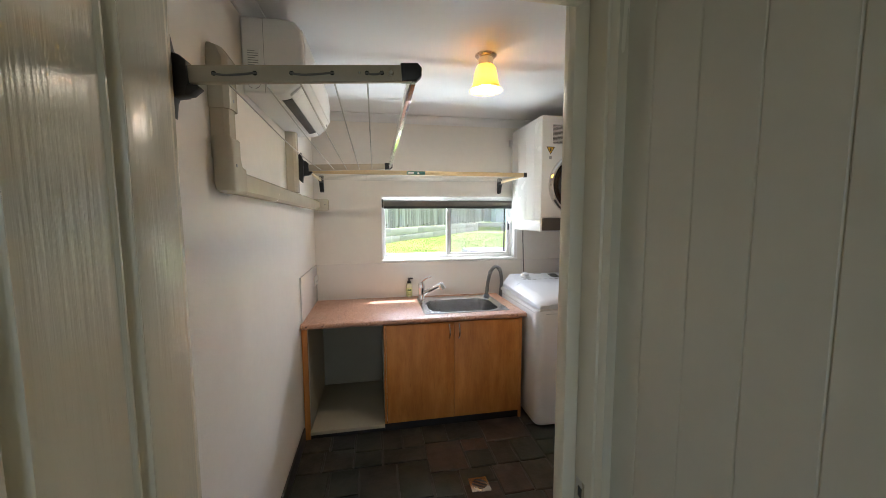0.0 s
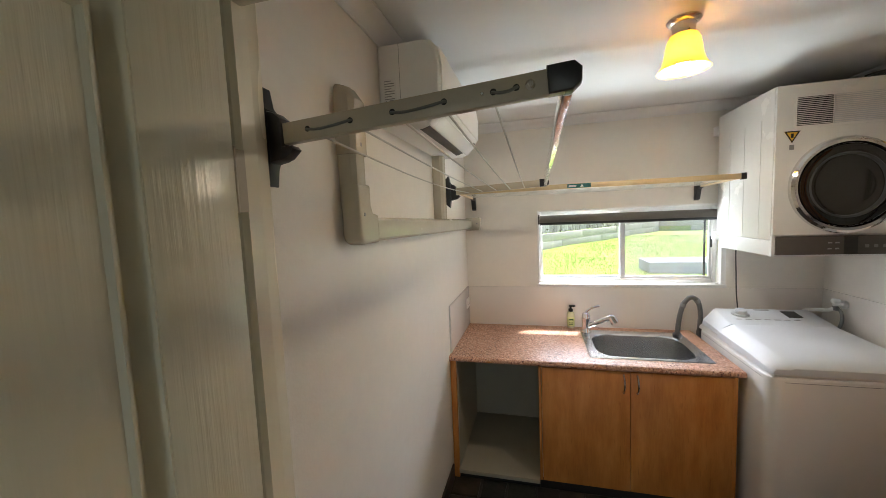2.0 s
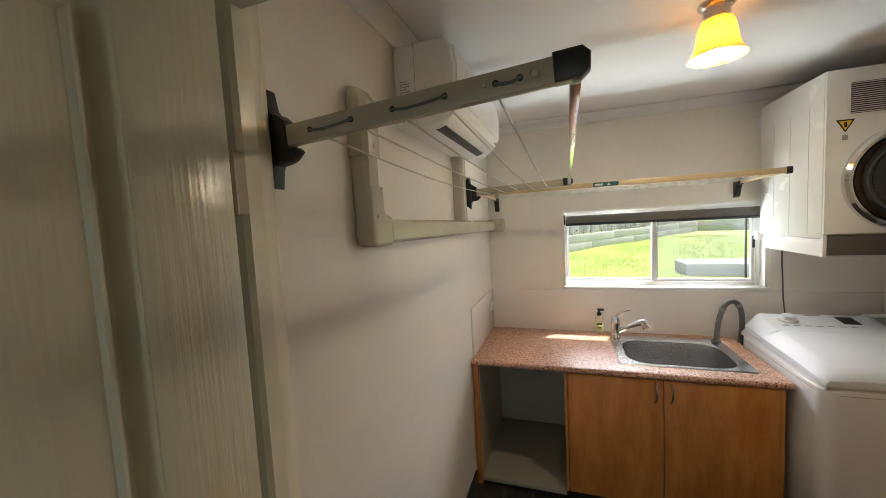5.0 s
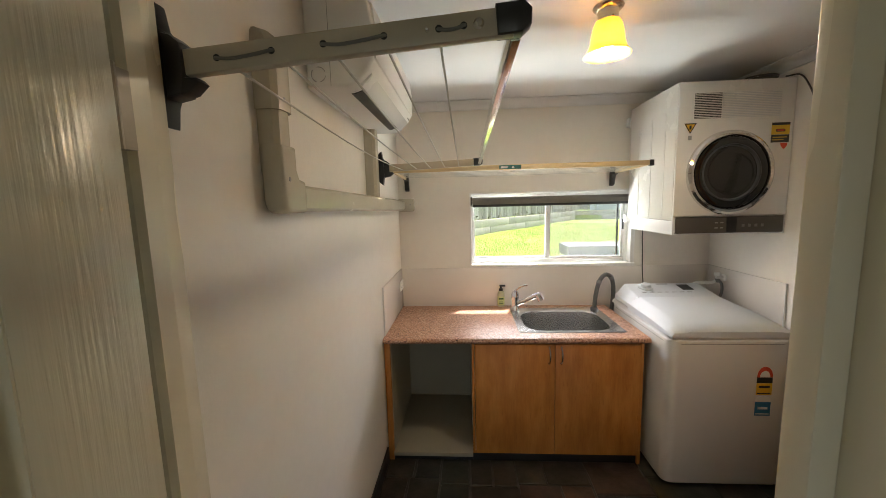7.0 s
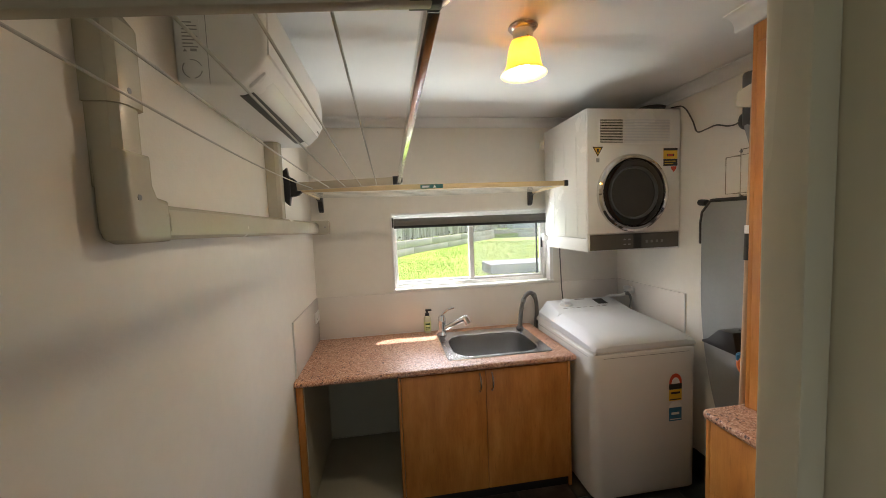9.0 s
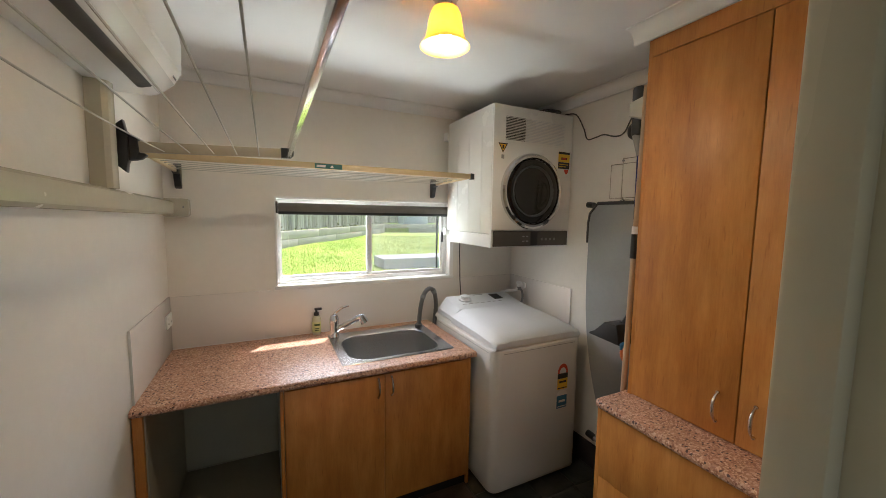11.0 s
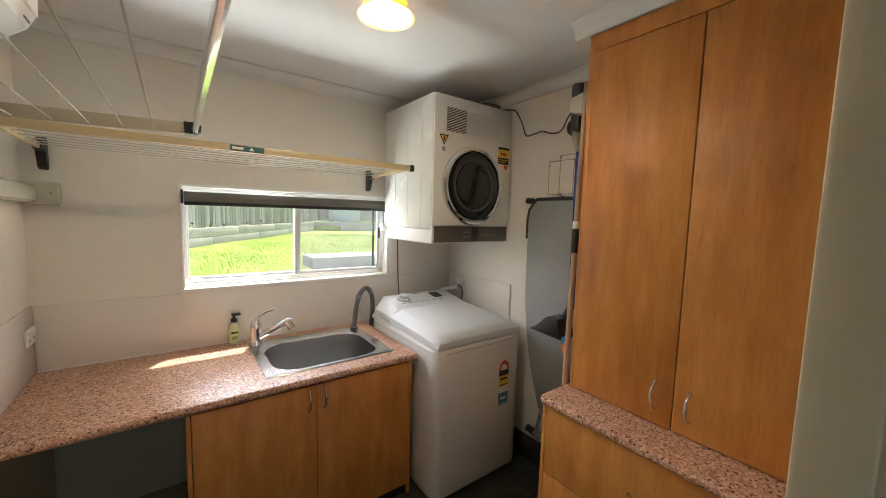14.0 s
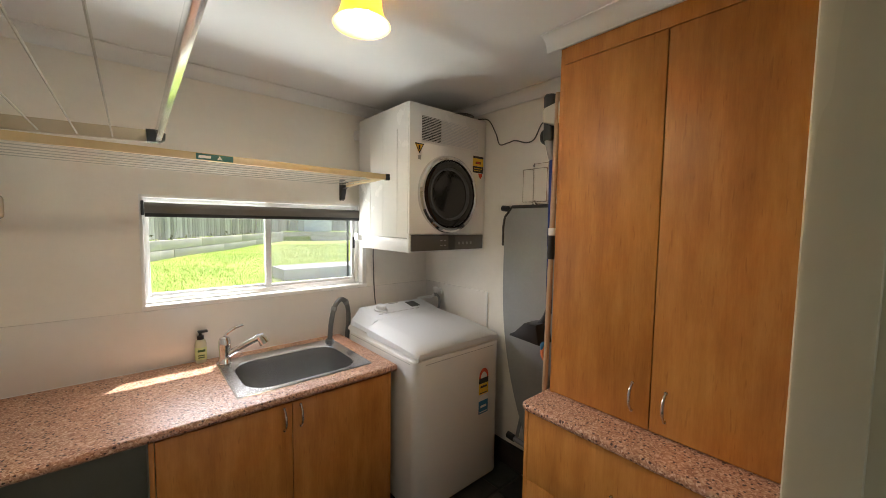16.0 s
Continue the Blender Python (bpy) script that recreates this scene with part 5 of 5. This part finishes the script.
def side_top():
    """The second bench: its rounded edge runs along the front and round its north end."""
    bm = bmesh.new()
    r = 0.0165
    outline = [(XE - 0.002, YD0 + 0.003), (XE - 0.002, B2Y), (B2X + 0.03, B2Y)]
    for k in range(1, 6):
        t = radians(90 + 90 * k / 6)
        outline.append((B2X + 0.03 + 0.03 * math.cos(t), B2Y - 0.03 + 0.03 * math.sin(t)))
    outline += [(B2X, B2Y - 0.03), (B2X, YD0 + 0.003)]
    prism(bm, outline, "z", BT - 2 * r, BT, 0.0, 1)
    sharp = [e for e in bm.edges if abs(e.verts[0].co.z - e.verts[1].co.z) < 1e-6 and min(v.co.x for v in e.verts) < XE - 0.1 and max(v.co.y for v in e.verts) > YD0 + 0.02]
    bmesh.ops.bevel(bm, geom=sharp, offset=0.013, segments=4, affect='EDGES', profile=0.5)
    return bm
bench2 = thing("benchtop", (2.05, -1.87, BT), "terracotta speckled laminate bench under the tall cupboard", "benchtop", "speckled benchtops")
part("top", side_top(), M["speckle"], bench2)
part("joint_seal", B(((XE - 0.0048, TY + 0.002, BT), (XE - 0.002, B2Y - 0.001, BT + 0.003))), M["white_plastic"], bench2, "white silicone seal")

tall = thing("tall_cupboard", (2.14, -1.9, BT), "beech laminate two-door tall cupboard standing on the bench", "cupboard")
part("body", B(((TX + 0.019, YD0 + 0.004, BT + 0.001), (XE - 0.002, TY - 0.019, CEIL - 0.001))), M["carcass"], tall)
part("end_panel", B(((TX + 0.002, TY - 0.018, BT + 0.001), (XE - 0.002, TY, CEIL - 0.0635)), bev=0.001), M["wood"], tall)
part("top_filler", B(((TX, YD0 + 0.004, 2.250), (TX + 0.018, TY - 0.0185, CEIL - 0.0635)), bev=0.001), M["wood"], tall)
# dark strip behind the door gap; the gap's shade is put into its colour
part("gap_strip", B(((TX + 0.0182, -1.886, BT + 0.004), (TX + 0.0188, -1.871, 2.247))), M["dark_grey"], tall)
for y0, y1, hy in ((-1.8765, TY - 0.0185, -1.818), (YD0 + 0.006, -1.8805, -1.930)):
    d = part("door", B(((TX, y0, BT + 0.006), (TX + 0.018, y1, 2.247)), bev=0.0015), M["wood"], tall)
    part("handle", bow_handle((TX, hy, BT + 0.112), (0, 0, 1), (-1, 0, 0), 0.105), M["nickel"], d, "satin nickel bow handle")

# ---- things kept beside the cupboard ----
ib = thing("ironing_board", (2.31, -1.08, 0.25), "grey ironing board hung upright on the wall", "ironing board")
IY, IZ0, IZ1 = -1.105, 0.30, 1.68
out = []
for k in range(25):
    z = IZ0 + (IZ1 - IZ0) * k / 24
    u = k / 24
    half = 0.205 * (1 - (1 - min(u * 1.45, 1)) ** 2.2) if u < 0.69 else 0.205
    if u > 0.93:
        half = 0.205 - 0.06 * ((u - 0.93) / 0.07) ** 2
    out.append((max(half, 0.015), z))
outline = [(IY + h, z) for h, z in out] + [(IY - h, z) for h, z in reversed(out)]
bm = bmesh.new()
prism(bm, outline, "x", 2.262, 2.296, 0.010, 3)
part("covered_top", bm, M["board"], ib, "silver grey padded cover")
rim = [(2.279, IY + h + 0.004, z) for h, z in out if z > 1.44]
rim = rim + [(2.279, IY - h - 0.004, z) for h, z in reversed(out) if z > 1.44]
bm = bmesh.new()
tube(bm, rim, 0.017, 8)
part("black_edge", bm, M["black"], ib, "black elastic edge at the square end")
bm = bmesh.new()
tube(bm, [(2.285, IY + 0.19, 1.675), (2.285, IY + 0.235, 1.680)], 0.018, 10)
part("leg_cap", bm, M["black"], ib)
for y0, y1 in ((IY + 0.10, IY - 0.14), (IY - 0.10, IY + 0.14)):
    bm = bmesh.new()
    tube(bm, [(2.315, y0, 0.26), (2.315, y1, 1.45)], 0.011, 8)
    part("leg", bm, M["mid_grey"], ib)
bm = bmesh.new()
tube(bm, [(2.318, IY + 0.13, 0.235), (2.318, IY - 0.16, 0.215)], 0.016, 10)
ft = part("foot_bar", bm, M["mid_grey"], ib)
bm = bmesh.new()
tube(bm, [(2.318, IY + 0.175, 0.238), (2.318, IY + 0.12, 0.234)], 0.021, 12)
part("rubber_foot", bm, M["black"], ft)
bm = bmesh.new()
tube(bm, [(XE - 0.001, IY - 0.02, 1.70), (2.27, IY - 0.02, 1.70), (2.255, IY - 0.02, 1.715)], 0.005, 6)
part("hook", bm, M["nickel"], ib)

vac = thing("stick_vacuum", (2.17, -1.29, 1.0), "black and blue cordless stick vacuum hung on the cupboard side", "vacuum cleaner")
vx, vy = 2.13, -1.300
bm = bmesh.new()
lathe(bm, [(0, 2.105), (0.028, 2.105), (0.031, 2.118), (0.031, 2.212), (0.027, 2.222), (0, 2.222)], (vx, vy + 0.01, 0), n=20)
part("cyclone", bm, M["dark_grey"], vac, "charcoal dust cyclone")
bm = bmesh.new()
box(bm, (vx - 0.024, vy - 0.018, 1.995), (vx + 0.024, vy + 0.034, 2.11), 0.012, 3)
tube(bm, smooth_path([(vx, vy + 0.026, 2.06), (vx - 0.008, vy + 0.046, 2.04), (vx - 0.008, vy + 0.046, 2.005), (vx, vy + 0.022, 1.985)], 4), 0.009, 8)
part("motor_handle", bm, M["black"], vac, "black motor body and grip")
bm = bmesh.new()
tube(bm, [(vx, vy + 0.012, 2.00), (vx, vy - 0.012, 1.90)], [0.022, 0.017], 12)
part("collar", bm, M["mid_grey"], vac)
bm = bmesh.new()
tube(bm, [(vx, vy - 0.012, 1.92), (vx, vy - 0.020, 1.13)], 0.0155, 12)
part("wand", bm, M["blue_tube"], vac, "blue metal wand")
bm = bmesh.new()
tube(bm, smooth_path([(vx, vy - 0.02, 1.14), (vx, vy + 0.01, 1.08), (vx, vy + 0.045, 1.05)], 4), [0.018] * 9, 10)
prism(bm, [(vy + 0.00, 1.075), (vy + 0.075, 1.07), (vy + 0.13, 1.015), (vy + 0.165, 0.995), (vy + 0.165, 0.985), (vy - 0.02, 0.975)], "x", vx - 0.08, vx + 0.04, 0.006)
part("floor_head", bm, M["black"], vac, "charcoal floor head")
dock = thing("vacuum_dock", (2.13, -1.40, 2.15), "pale grey wall dock holding the vacuum", "dock")
bm = bmesh.new()
prism(bm, [(-1.467, 2.04), (-1.395, 2.04), (-1.325, 2.062), (-1.325, 2.125), (-1.395, 2.14), (-1.467, 2.14)], "x", 2.015, 2.10, 0.008)
part("cradle", bm, M["dock_plastic"], dock)
broom = thing("broom", (2.03, -1.40, 0.0), "long pale wooden broom handle with black grip", "broom")
bm = bmesh.new()
tube(bm, [(1.985, -1.395, 0.002), (2.025, -1.4005, 2.18)], 0.0125, 12)
part("handle", bm, M["broom"], broom)
bm = bmesh.new()
tube(bm, [(2.0112, -1.3984, 1.42), (2.0132, -1.3986, 1.53)], 0.017, 12)
part("grip", bm, M["black"], broom, "black plastic grip")
bm = bmesh.new()
tube(bm, [(2.0132, -1.3986, 1.531), (2.0138, -1.3987, 1.565)], 0.0165, 12)
part("collar", bm, M["white_plastic"], broom)
bm = bmesh.new()
tube(bm, smooth_path([(2.015, -1.40, 1.00), (2.000, -1.378, 0.985), (2.000, -1.378, 0.955), (2.01, -1.39, 0.925)], 4), 0.008, 8)
cl = part("strap", bm, M["orange"], broom, "orange and blue hanging strap")
bm = bmesh.new()
tube(bm, smooth_path([(2.015, -1.40, 1.02), (2.000, -1.376, 1.01), (2.000, -1.376, 0.985)], 4), 0.009, 8)
part("strap_clip", bm, M["blue_label"], cl)
mop = thing("mop", (1.90, -1.415, 0.22), "grey string mop hanging beside the drawers", "mop")
bm = bmesh.new()
rnd = random.Random(4)
for k in range(26):
    x, y = 1.80 + rnd.random() * 0.10, -1.435 + rnd.random() * 0.03
    z = 0.19 + rnd.random() * 0.06
    tube(bm, [(1.85 + (x - 1.85) * 0.3, -1.425 + (y + 1.425) * 0.3, 0.44), ((x + 1.85) / 2, y, 0.33), (x, y + rnd.uniform(-.005, .01), z)], 0.005, 5)
part("strings", bm, M["mop"], mop)
bm = bmesh.new()
tube(bm, [(1.85, -1.425, 0.42), (1.86, -1.432, 0.78)], 0.011, 8)
part("handle", bm, M["alu"], mop)
pan = thing("dustpan", (1.93, -1.30, 0.0), "grey plastic dustpan standing on the floor", "dustpan")
part("tray", B(((1.86, -1.40, 0.002), (2.05, -1.24, 0.05)), bev=0.01), M["mid_grey"], pan)

# white wire rack on the east wall
rack = thing("wire_rack", (2.34, -1.10, 1.7), "small white wire rack screwed to the wall", "wire rack")
wx = XE - 0.045
for pts in ([(wx, -0.995, 1.905), (wx, -0.995, 1.715), (wx, -1.16, 1.715), (wx, -1.16, 1.905), (wx, -0.995, 1.905)],
            [(XE - 0.004, -1.04, 1.945), (XE - 0.004, -1.04, 1.69)], [(XE - 0.004, -1.14, 1.945), (XE - 0.004, -1.14, 1.69)],
            [(XE - 0.004, -1.04, 1.94), (XE - 0.004, -1.14, 1.94)], [(XE - 0.004, -1.04, 1.905), (wx, -1.04, 1.905)], [(XE - 0.004, -1.04, 1.715), (wx, -1.04, 1.715)],
            [(XE - 0.004, -1.14, 1.905), (wx, -1.14, 1.905)], [(XE - 0.004, -1.14, 1.715), (wx, -1.14, 1.715)]):
    bm = bmesh.new()
    tube(bm, pts, 0.0024, 6)
    part("wire", bm, M["nickel"], rack)
for z in (1.93, 1.70):
    bm = bmesh.new()
    tube(bm, [(XE - 0.006, -1.04, z), (XE - 0.0005, -1.04, z)], 0.007, 8)
    part("screw", bm, M["mid_grey"], rack)
lead = thing("vacuum_lead", (2.35, -0.95, 2.1), "thin black charger lead along the wall", "cable")
bm = bmesh.new()
tube(bm, smooth_path([(2.33, -0.60, 2.285), (2.345, -0.68, 2.265), (2.352, -0.74, 2.17), (2.352, -0.775, 2.095), (2.353, -0.84, 2.095), (2.353, -0.90, 2.10), (2.353, -0.98, 2.075), (2.352, -1.04, 2.085), (2.32, -1.11, 2.15), (2.25, -1.22, 2.17), (2.16, -1.30, 2.16)], 6), 0.0042, 6)
part("lead", bm, M["cable"], lead)
coil = thing("coiled_cable", (2.25, -0.55, DZ1), "loops of dark cable lying on the dryer", "cable")
bm = bmesh.new()
pts = [(2.24 + (0.075 + 0.004 * (k // 12)) * math.cos(k * 0.52), -0.545 + 0.055 * math.sin(k * 0.52), DZ1 + 0.006 + 0.0008 * k) for k in range(38)]
tube(bm, pts, 0.0050, 6)
part("loops", bm, M["cable"], coil)

# ---- floor drain ----
drain = thing("floor_drain", (1.06, -1.342, 0), "round brass-toned floor drain grate", "floor drain")
part("plate", B(((1.005, -1.395, -0.004), (1.115, -1.289, 0.0045)), bev=0.001), M["nickel"], drain)
for k in range(-3, 4):
    hw = math.sqrt(0.042 ** 2 - (k * 0.0115) ** 2)
    part("slot", B(((1.06 - hw, -1.342 + k * 0.0115 - 0.0032, 0.0040), (1.06 + hw, -1.342 + k * 0.0115 + 0.0032, 0.0052))), M["black"], drain)

# ---- outside ----
GZ = 0.74
bm = bmesh.new()
rnd = random.Random(2)
NG = 60
gx = [-400, -60] + [-14 + 34 * i / NG for i in range(NG + 1)] + [80, 400]
gy = [0.131] + [0.2 + 22 * (i / NG) ** 1.4 for i in range(NG + 1)] + [60, 400]
grid = [[bm.verts.new((x, y, GZ - 0.10 * (y < 0.15) + 0.025 * math.sin(x * 1.3) * math.sin(y * 0.9) * (y > 0.5))) for x in gx] for y in gy]
for j in range(len(gy) - 1):
    for i in range(len(gx) - 1):
        bm.faces.new((grid[j][i], grid[j][i + 1], grid[j + 1][i + 1], grid[j + 1][i]))
solid("ground", bm, M["grass"], "bright green mown lawn", "lawn")

# blades of grass in the part of the lawn that the window shows
rng = np.random.default_rng(5)
NB = 60000
bx, by = rng.uniform(-1.2, 7.5, NB), 1.2 + 10.5 * rng.random(NB) ** 1.25
bh, ba = rng.uniform(0.02, 0.05, NB), rng.uniform(0, 2 * np.pi, NB)
lean_x, lean_y = rng.normal(0, 0.025, NB), rng.normal(0, 0.025, NB)
wd = rng.uniform(0.0025, 0.0055, NB)
gz = GZ + 0.025 * np.sin(bx * 1.3) * np.sin(by * 0.9) - 0.005
co = np.empty((NB, 3, 3))
co[:, 0] = np.stack([bx - wd * np.cos(ba), by - wd * np.sin(ba), gz], 1)
co[:, 1] = np.stack([bx + wd * np.cos(ba), by + wd * np.sin(ba), gz], 1)
co[:, 2] = np.stack([bx + lean_x, by + lean_y, gz + bh], 1)
me = bpy.data.meshes.new("grass")
me.from_pydata(co.reshape(-1, 3).tolist(), [], np.arange(NB * 3).reshape(-1, 3).tolist())
me.materials.append(M["grass"])
tagged(new("grass", me), "short blades of bright green lawn grass", "grass", kind="stuff")

# retaining wall and paling fence running away to the east
P0, DIR = Vector((-3.4, 0.65, 0)), Vector((3.34, 5.1, 0)).normalized()
NRM = Vector((-DIR.y, DIR.x, 0))
CORNER = P0 + DIR * 16.3
DIR2 = Vector((1.0, -0.10, 0)).normalized()
NRM2 = Vector((-DIR2.y, DIR2.x, 0))
ret = thing("retaining_wall", (0.9, 7.0, GZ), "weathered pale sleeper retaining wall below the fence", "retaining wall", kind="structure")
def sleepers(start, d, length):
    for k in range(int(length / 2.4) + 1):
        for j in range(2):
            a = start + d * min(length, 2.4 * k + (0 if j else 1.2))
            b = start + d * min(length, 2.4 * k + (0 if j else 1.2) + 2.388)
            if (b - a).length < 0.2:
                continue
            bm = bmesh.new()
            z = GZ + 0.098 + 0.212 * j
            bar(bm, (a.x, a.y, z), (b.x, b.y, z), 0.08, 0.206, 0.006)
            part("sleeper", bm, M["sleeper"], ret)
sleepers(P0, DIR, 16.3)
sleepers(CORNER, DIR2, 14.0)
bm = bmesh.new()
q0, q1, q2 = P0 + NRM * 0.03, CORNER + NRM * 0.03 + NRM2 * 0.03, CORNER + DIR2 * 14 + NRM2 * 0.03
prism(bm, [(q0.x, q0.y), (q1.x, q1.y), (q2.x, q2.y), (q2.x + 1, q2.y + 14), (q0.x - 12, q0.y + 20)], "z", GZ - 0.1, GZ + 0.408)
solid("terrace", bm, M["grass"], "raised garden terrace behind the retaining wall", "terrace")
fence = thing("paling_fence", (0.9, 7.2, GZ + 0.4), "weathered grey timber paling fence", "fence", kind="structure")
rnd = random.Random(9)
shared = []
for k in range(5):
    bm = bmesh.new()
    h = 1.62 + 0.03 * (k % 3)
    box(bm, (-0.051, -0.008, 0), (0.051, 0.008, h), 0.002, 1)
    ob = link_mesh("paling", bm, M["paling"])
    shared.append(ob.data)
    bpy.data.objects.remove(ob)
def palings(start, d, nrm, count, set_back):
    ang = math.degrees(math.atan2(d.y, d.x))
    for k in range(count):
        q = start + d * (0.110 * k) + nrm * (set_back + rnd.uniform(-0.006, 0.006))
        ob = new("paling", shared[k % 5])
        ob.matrix_world = pose(q.x, q.y, GZ + 0.415 + rnd.uniform(-0.006, 0.02), rnd.uniform(-0.6, 0.6), rnd.uniform(-0.8, 0.8), ang)
        ob.parent = fence
        ob.matrix_parent_inverse = Matrix.Translation(-fence.location)
    for z in (GZ + 0.65, GZ + 1.75):
        a, b = start + nrm * (set_back + 0.035), start + d * (0.11 * count) + nrm * (set_back + 0.035)
        bm = bmesh.new()
        bar(bm, (a.x, a.y, z), (b.x, b.y, z), 0.04, 0.08, 0.003)
        part("rail", bm, M["paling"], fence)
palings(P0, DIR, NRM, 158, 0.10)
palings(CORNER + DIR2 * 0.2, DIR2, NRM2, 125, 1.9)
# rough growth along the foot of the fence
bm = bmesh.new()
for k in range(900):
    q = P0 + DIR * rnd.uniform(0, 16) + NRM * rnd.uniform(0.0, 0.05)
    z = GZ + 0.41 + rnd.random() ** 3 * 0.14
    r = rnd.uniform(0.008, 0.028)
    vs = [bm.verts.new((q.x + rnd.gauss(0, r), q.y + rnd.gauss(0, r), z + rnd.gauss(0, r))) for _ in range(3)]
    bm.faces.new(vs)
solid("weeds", bm, surface("dry_weed", (0.16, 0.15, 0.08), 0.8, vary=0.4, scale=5), "dry weeds and litter along the fence foot", "weeds", kind="stuff")
kerb = thing("concrete_block", (3.2, 3.1, GZ), "low pale grey concrete garden box", "concrete block")
part("box", B(((2.14, 2.98, GZ - 0.05), (4.6, 3.55, GZ + 0.165)), bev=0.008), M["concrete"], kerb)
SH = CORNER + DIR2 * 1.1 + NRM2 * 0.75
shed = thing("shed", (SH.x, SH.y, GZ + 0.41), "small white metal garden shed on the terrace", "shed", kind="structure")
part("wall", B(((SH.x, SH.y, GZ + 0.409), (SH.x + 1.35, SH.y + 0.8, GZ + 1.75)), bev=0.01), M["shed"], shed)
part("roof", B(((SH.x - 0.06, SH.y - 0.06, GZ + 1.751), (SH.x + 1.41, SH.y + 0.86, GZ + 1.80)), bev=0.005), M["concrete"], shed)
# unseen eave, added and kept short so the sun clears it to the bench
eave = B(((-3, 0.131, 2.45), (6, 0.235, 2.52)))
solid("eave", eave, M["outer"], "unseen added eave, plain painted, outside the window", "eave")

# ---- pieces: floor tiles and hall boards ----
rnd = random.Random(11)
def tile(x0, y0, x1, y1):
    g = 0.006
    x0, y0, x1, y1 = x0 + g, y0 + g, x1 - g, y1 - g
    pts = [(x0, y0), ((x0 + x1) / 2, y0), (x1, y0), (x1, (y0 + y1) / 2), (x1, y1), ((x0 + x1) / 2, y1), (x0, y1), (x0, (y0 + y1) / 2)]
    pts = [(x + rnd.uniform(-.004, .004), y + rnd.uniform(-.004, .004)) for x, y in pts]
    top = rnd.uniform(-0.004, 0.0)
    bm = bmesh.new()
    lo = [bm.verts.new((x, y, -0.013)) for x, y in pts]
    cx, cy = (x0 + x1) / 2, (y0 + y1) / 2
    hi = [bm.verts.new((x, y, top - 0.003)) for x, y in pts]
    tp = [bm.verts.new((cx + (x - cx) * 0.96, cy + (y - cy) * 0.96, top + rnd.uniform(-.0012, .0012))) for x, y in pts]
    for a, b in ((lo, hi), (hi, tp)):
        for k in range(8):
            bm.faces.new((a[k], a[(k + 1) % 8], b[(k + 1) % 8], b[k]))
    c = bm.verts.new((cx, cy, top))
    for k in range(8):
        bm.faces.new((tp[k], tp[(k + 1) % 8], c))
    part("tile", bm, M["slate"], floor)

def split(x0, y0, x1, y1):
    w, h = x1 - x0, y1 - y0
    if max(w, h) > 0.36 or (max(w, h) > 0.26 and rnd.random() < 0.55):
        if w >= h:
            m = x0 + w * rnd.uniform(0.38, 0.62)
            split(x0, y0, m, y1)
            split(m, y0, x1, y1)
        else:
            m = y0 + h * rnd.uniform(0.38, 0.62)
            split(x0, y0, x1, m)
            split(x0, m, x1, y1)
        return
    tile(x0, y0, x1, y1)
split(0.0, -2.40, 0.8, -0.70)
split(0.8, -2.40, 1.55, -0.70)
split(1.55, -2.40, XE, -0.02)
split(0.0, -3.6, HX, -2.40)

bm = bmesh.new()
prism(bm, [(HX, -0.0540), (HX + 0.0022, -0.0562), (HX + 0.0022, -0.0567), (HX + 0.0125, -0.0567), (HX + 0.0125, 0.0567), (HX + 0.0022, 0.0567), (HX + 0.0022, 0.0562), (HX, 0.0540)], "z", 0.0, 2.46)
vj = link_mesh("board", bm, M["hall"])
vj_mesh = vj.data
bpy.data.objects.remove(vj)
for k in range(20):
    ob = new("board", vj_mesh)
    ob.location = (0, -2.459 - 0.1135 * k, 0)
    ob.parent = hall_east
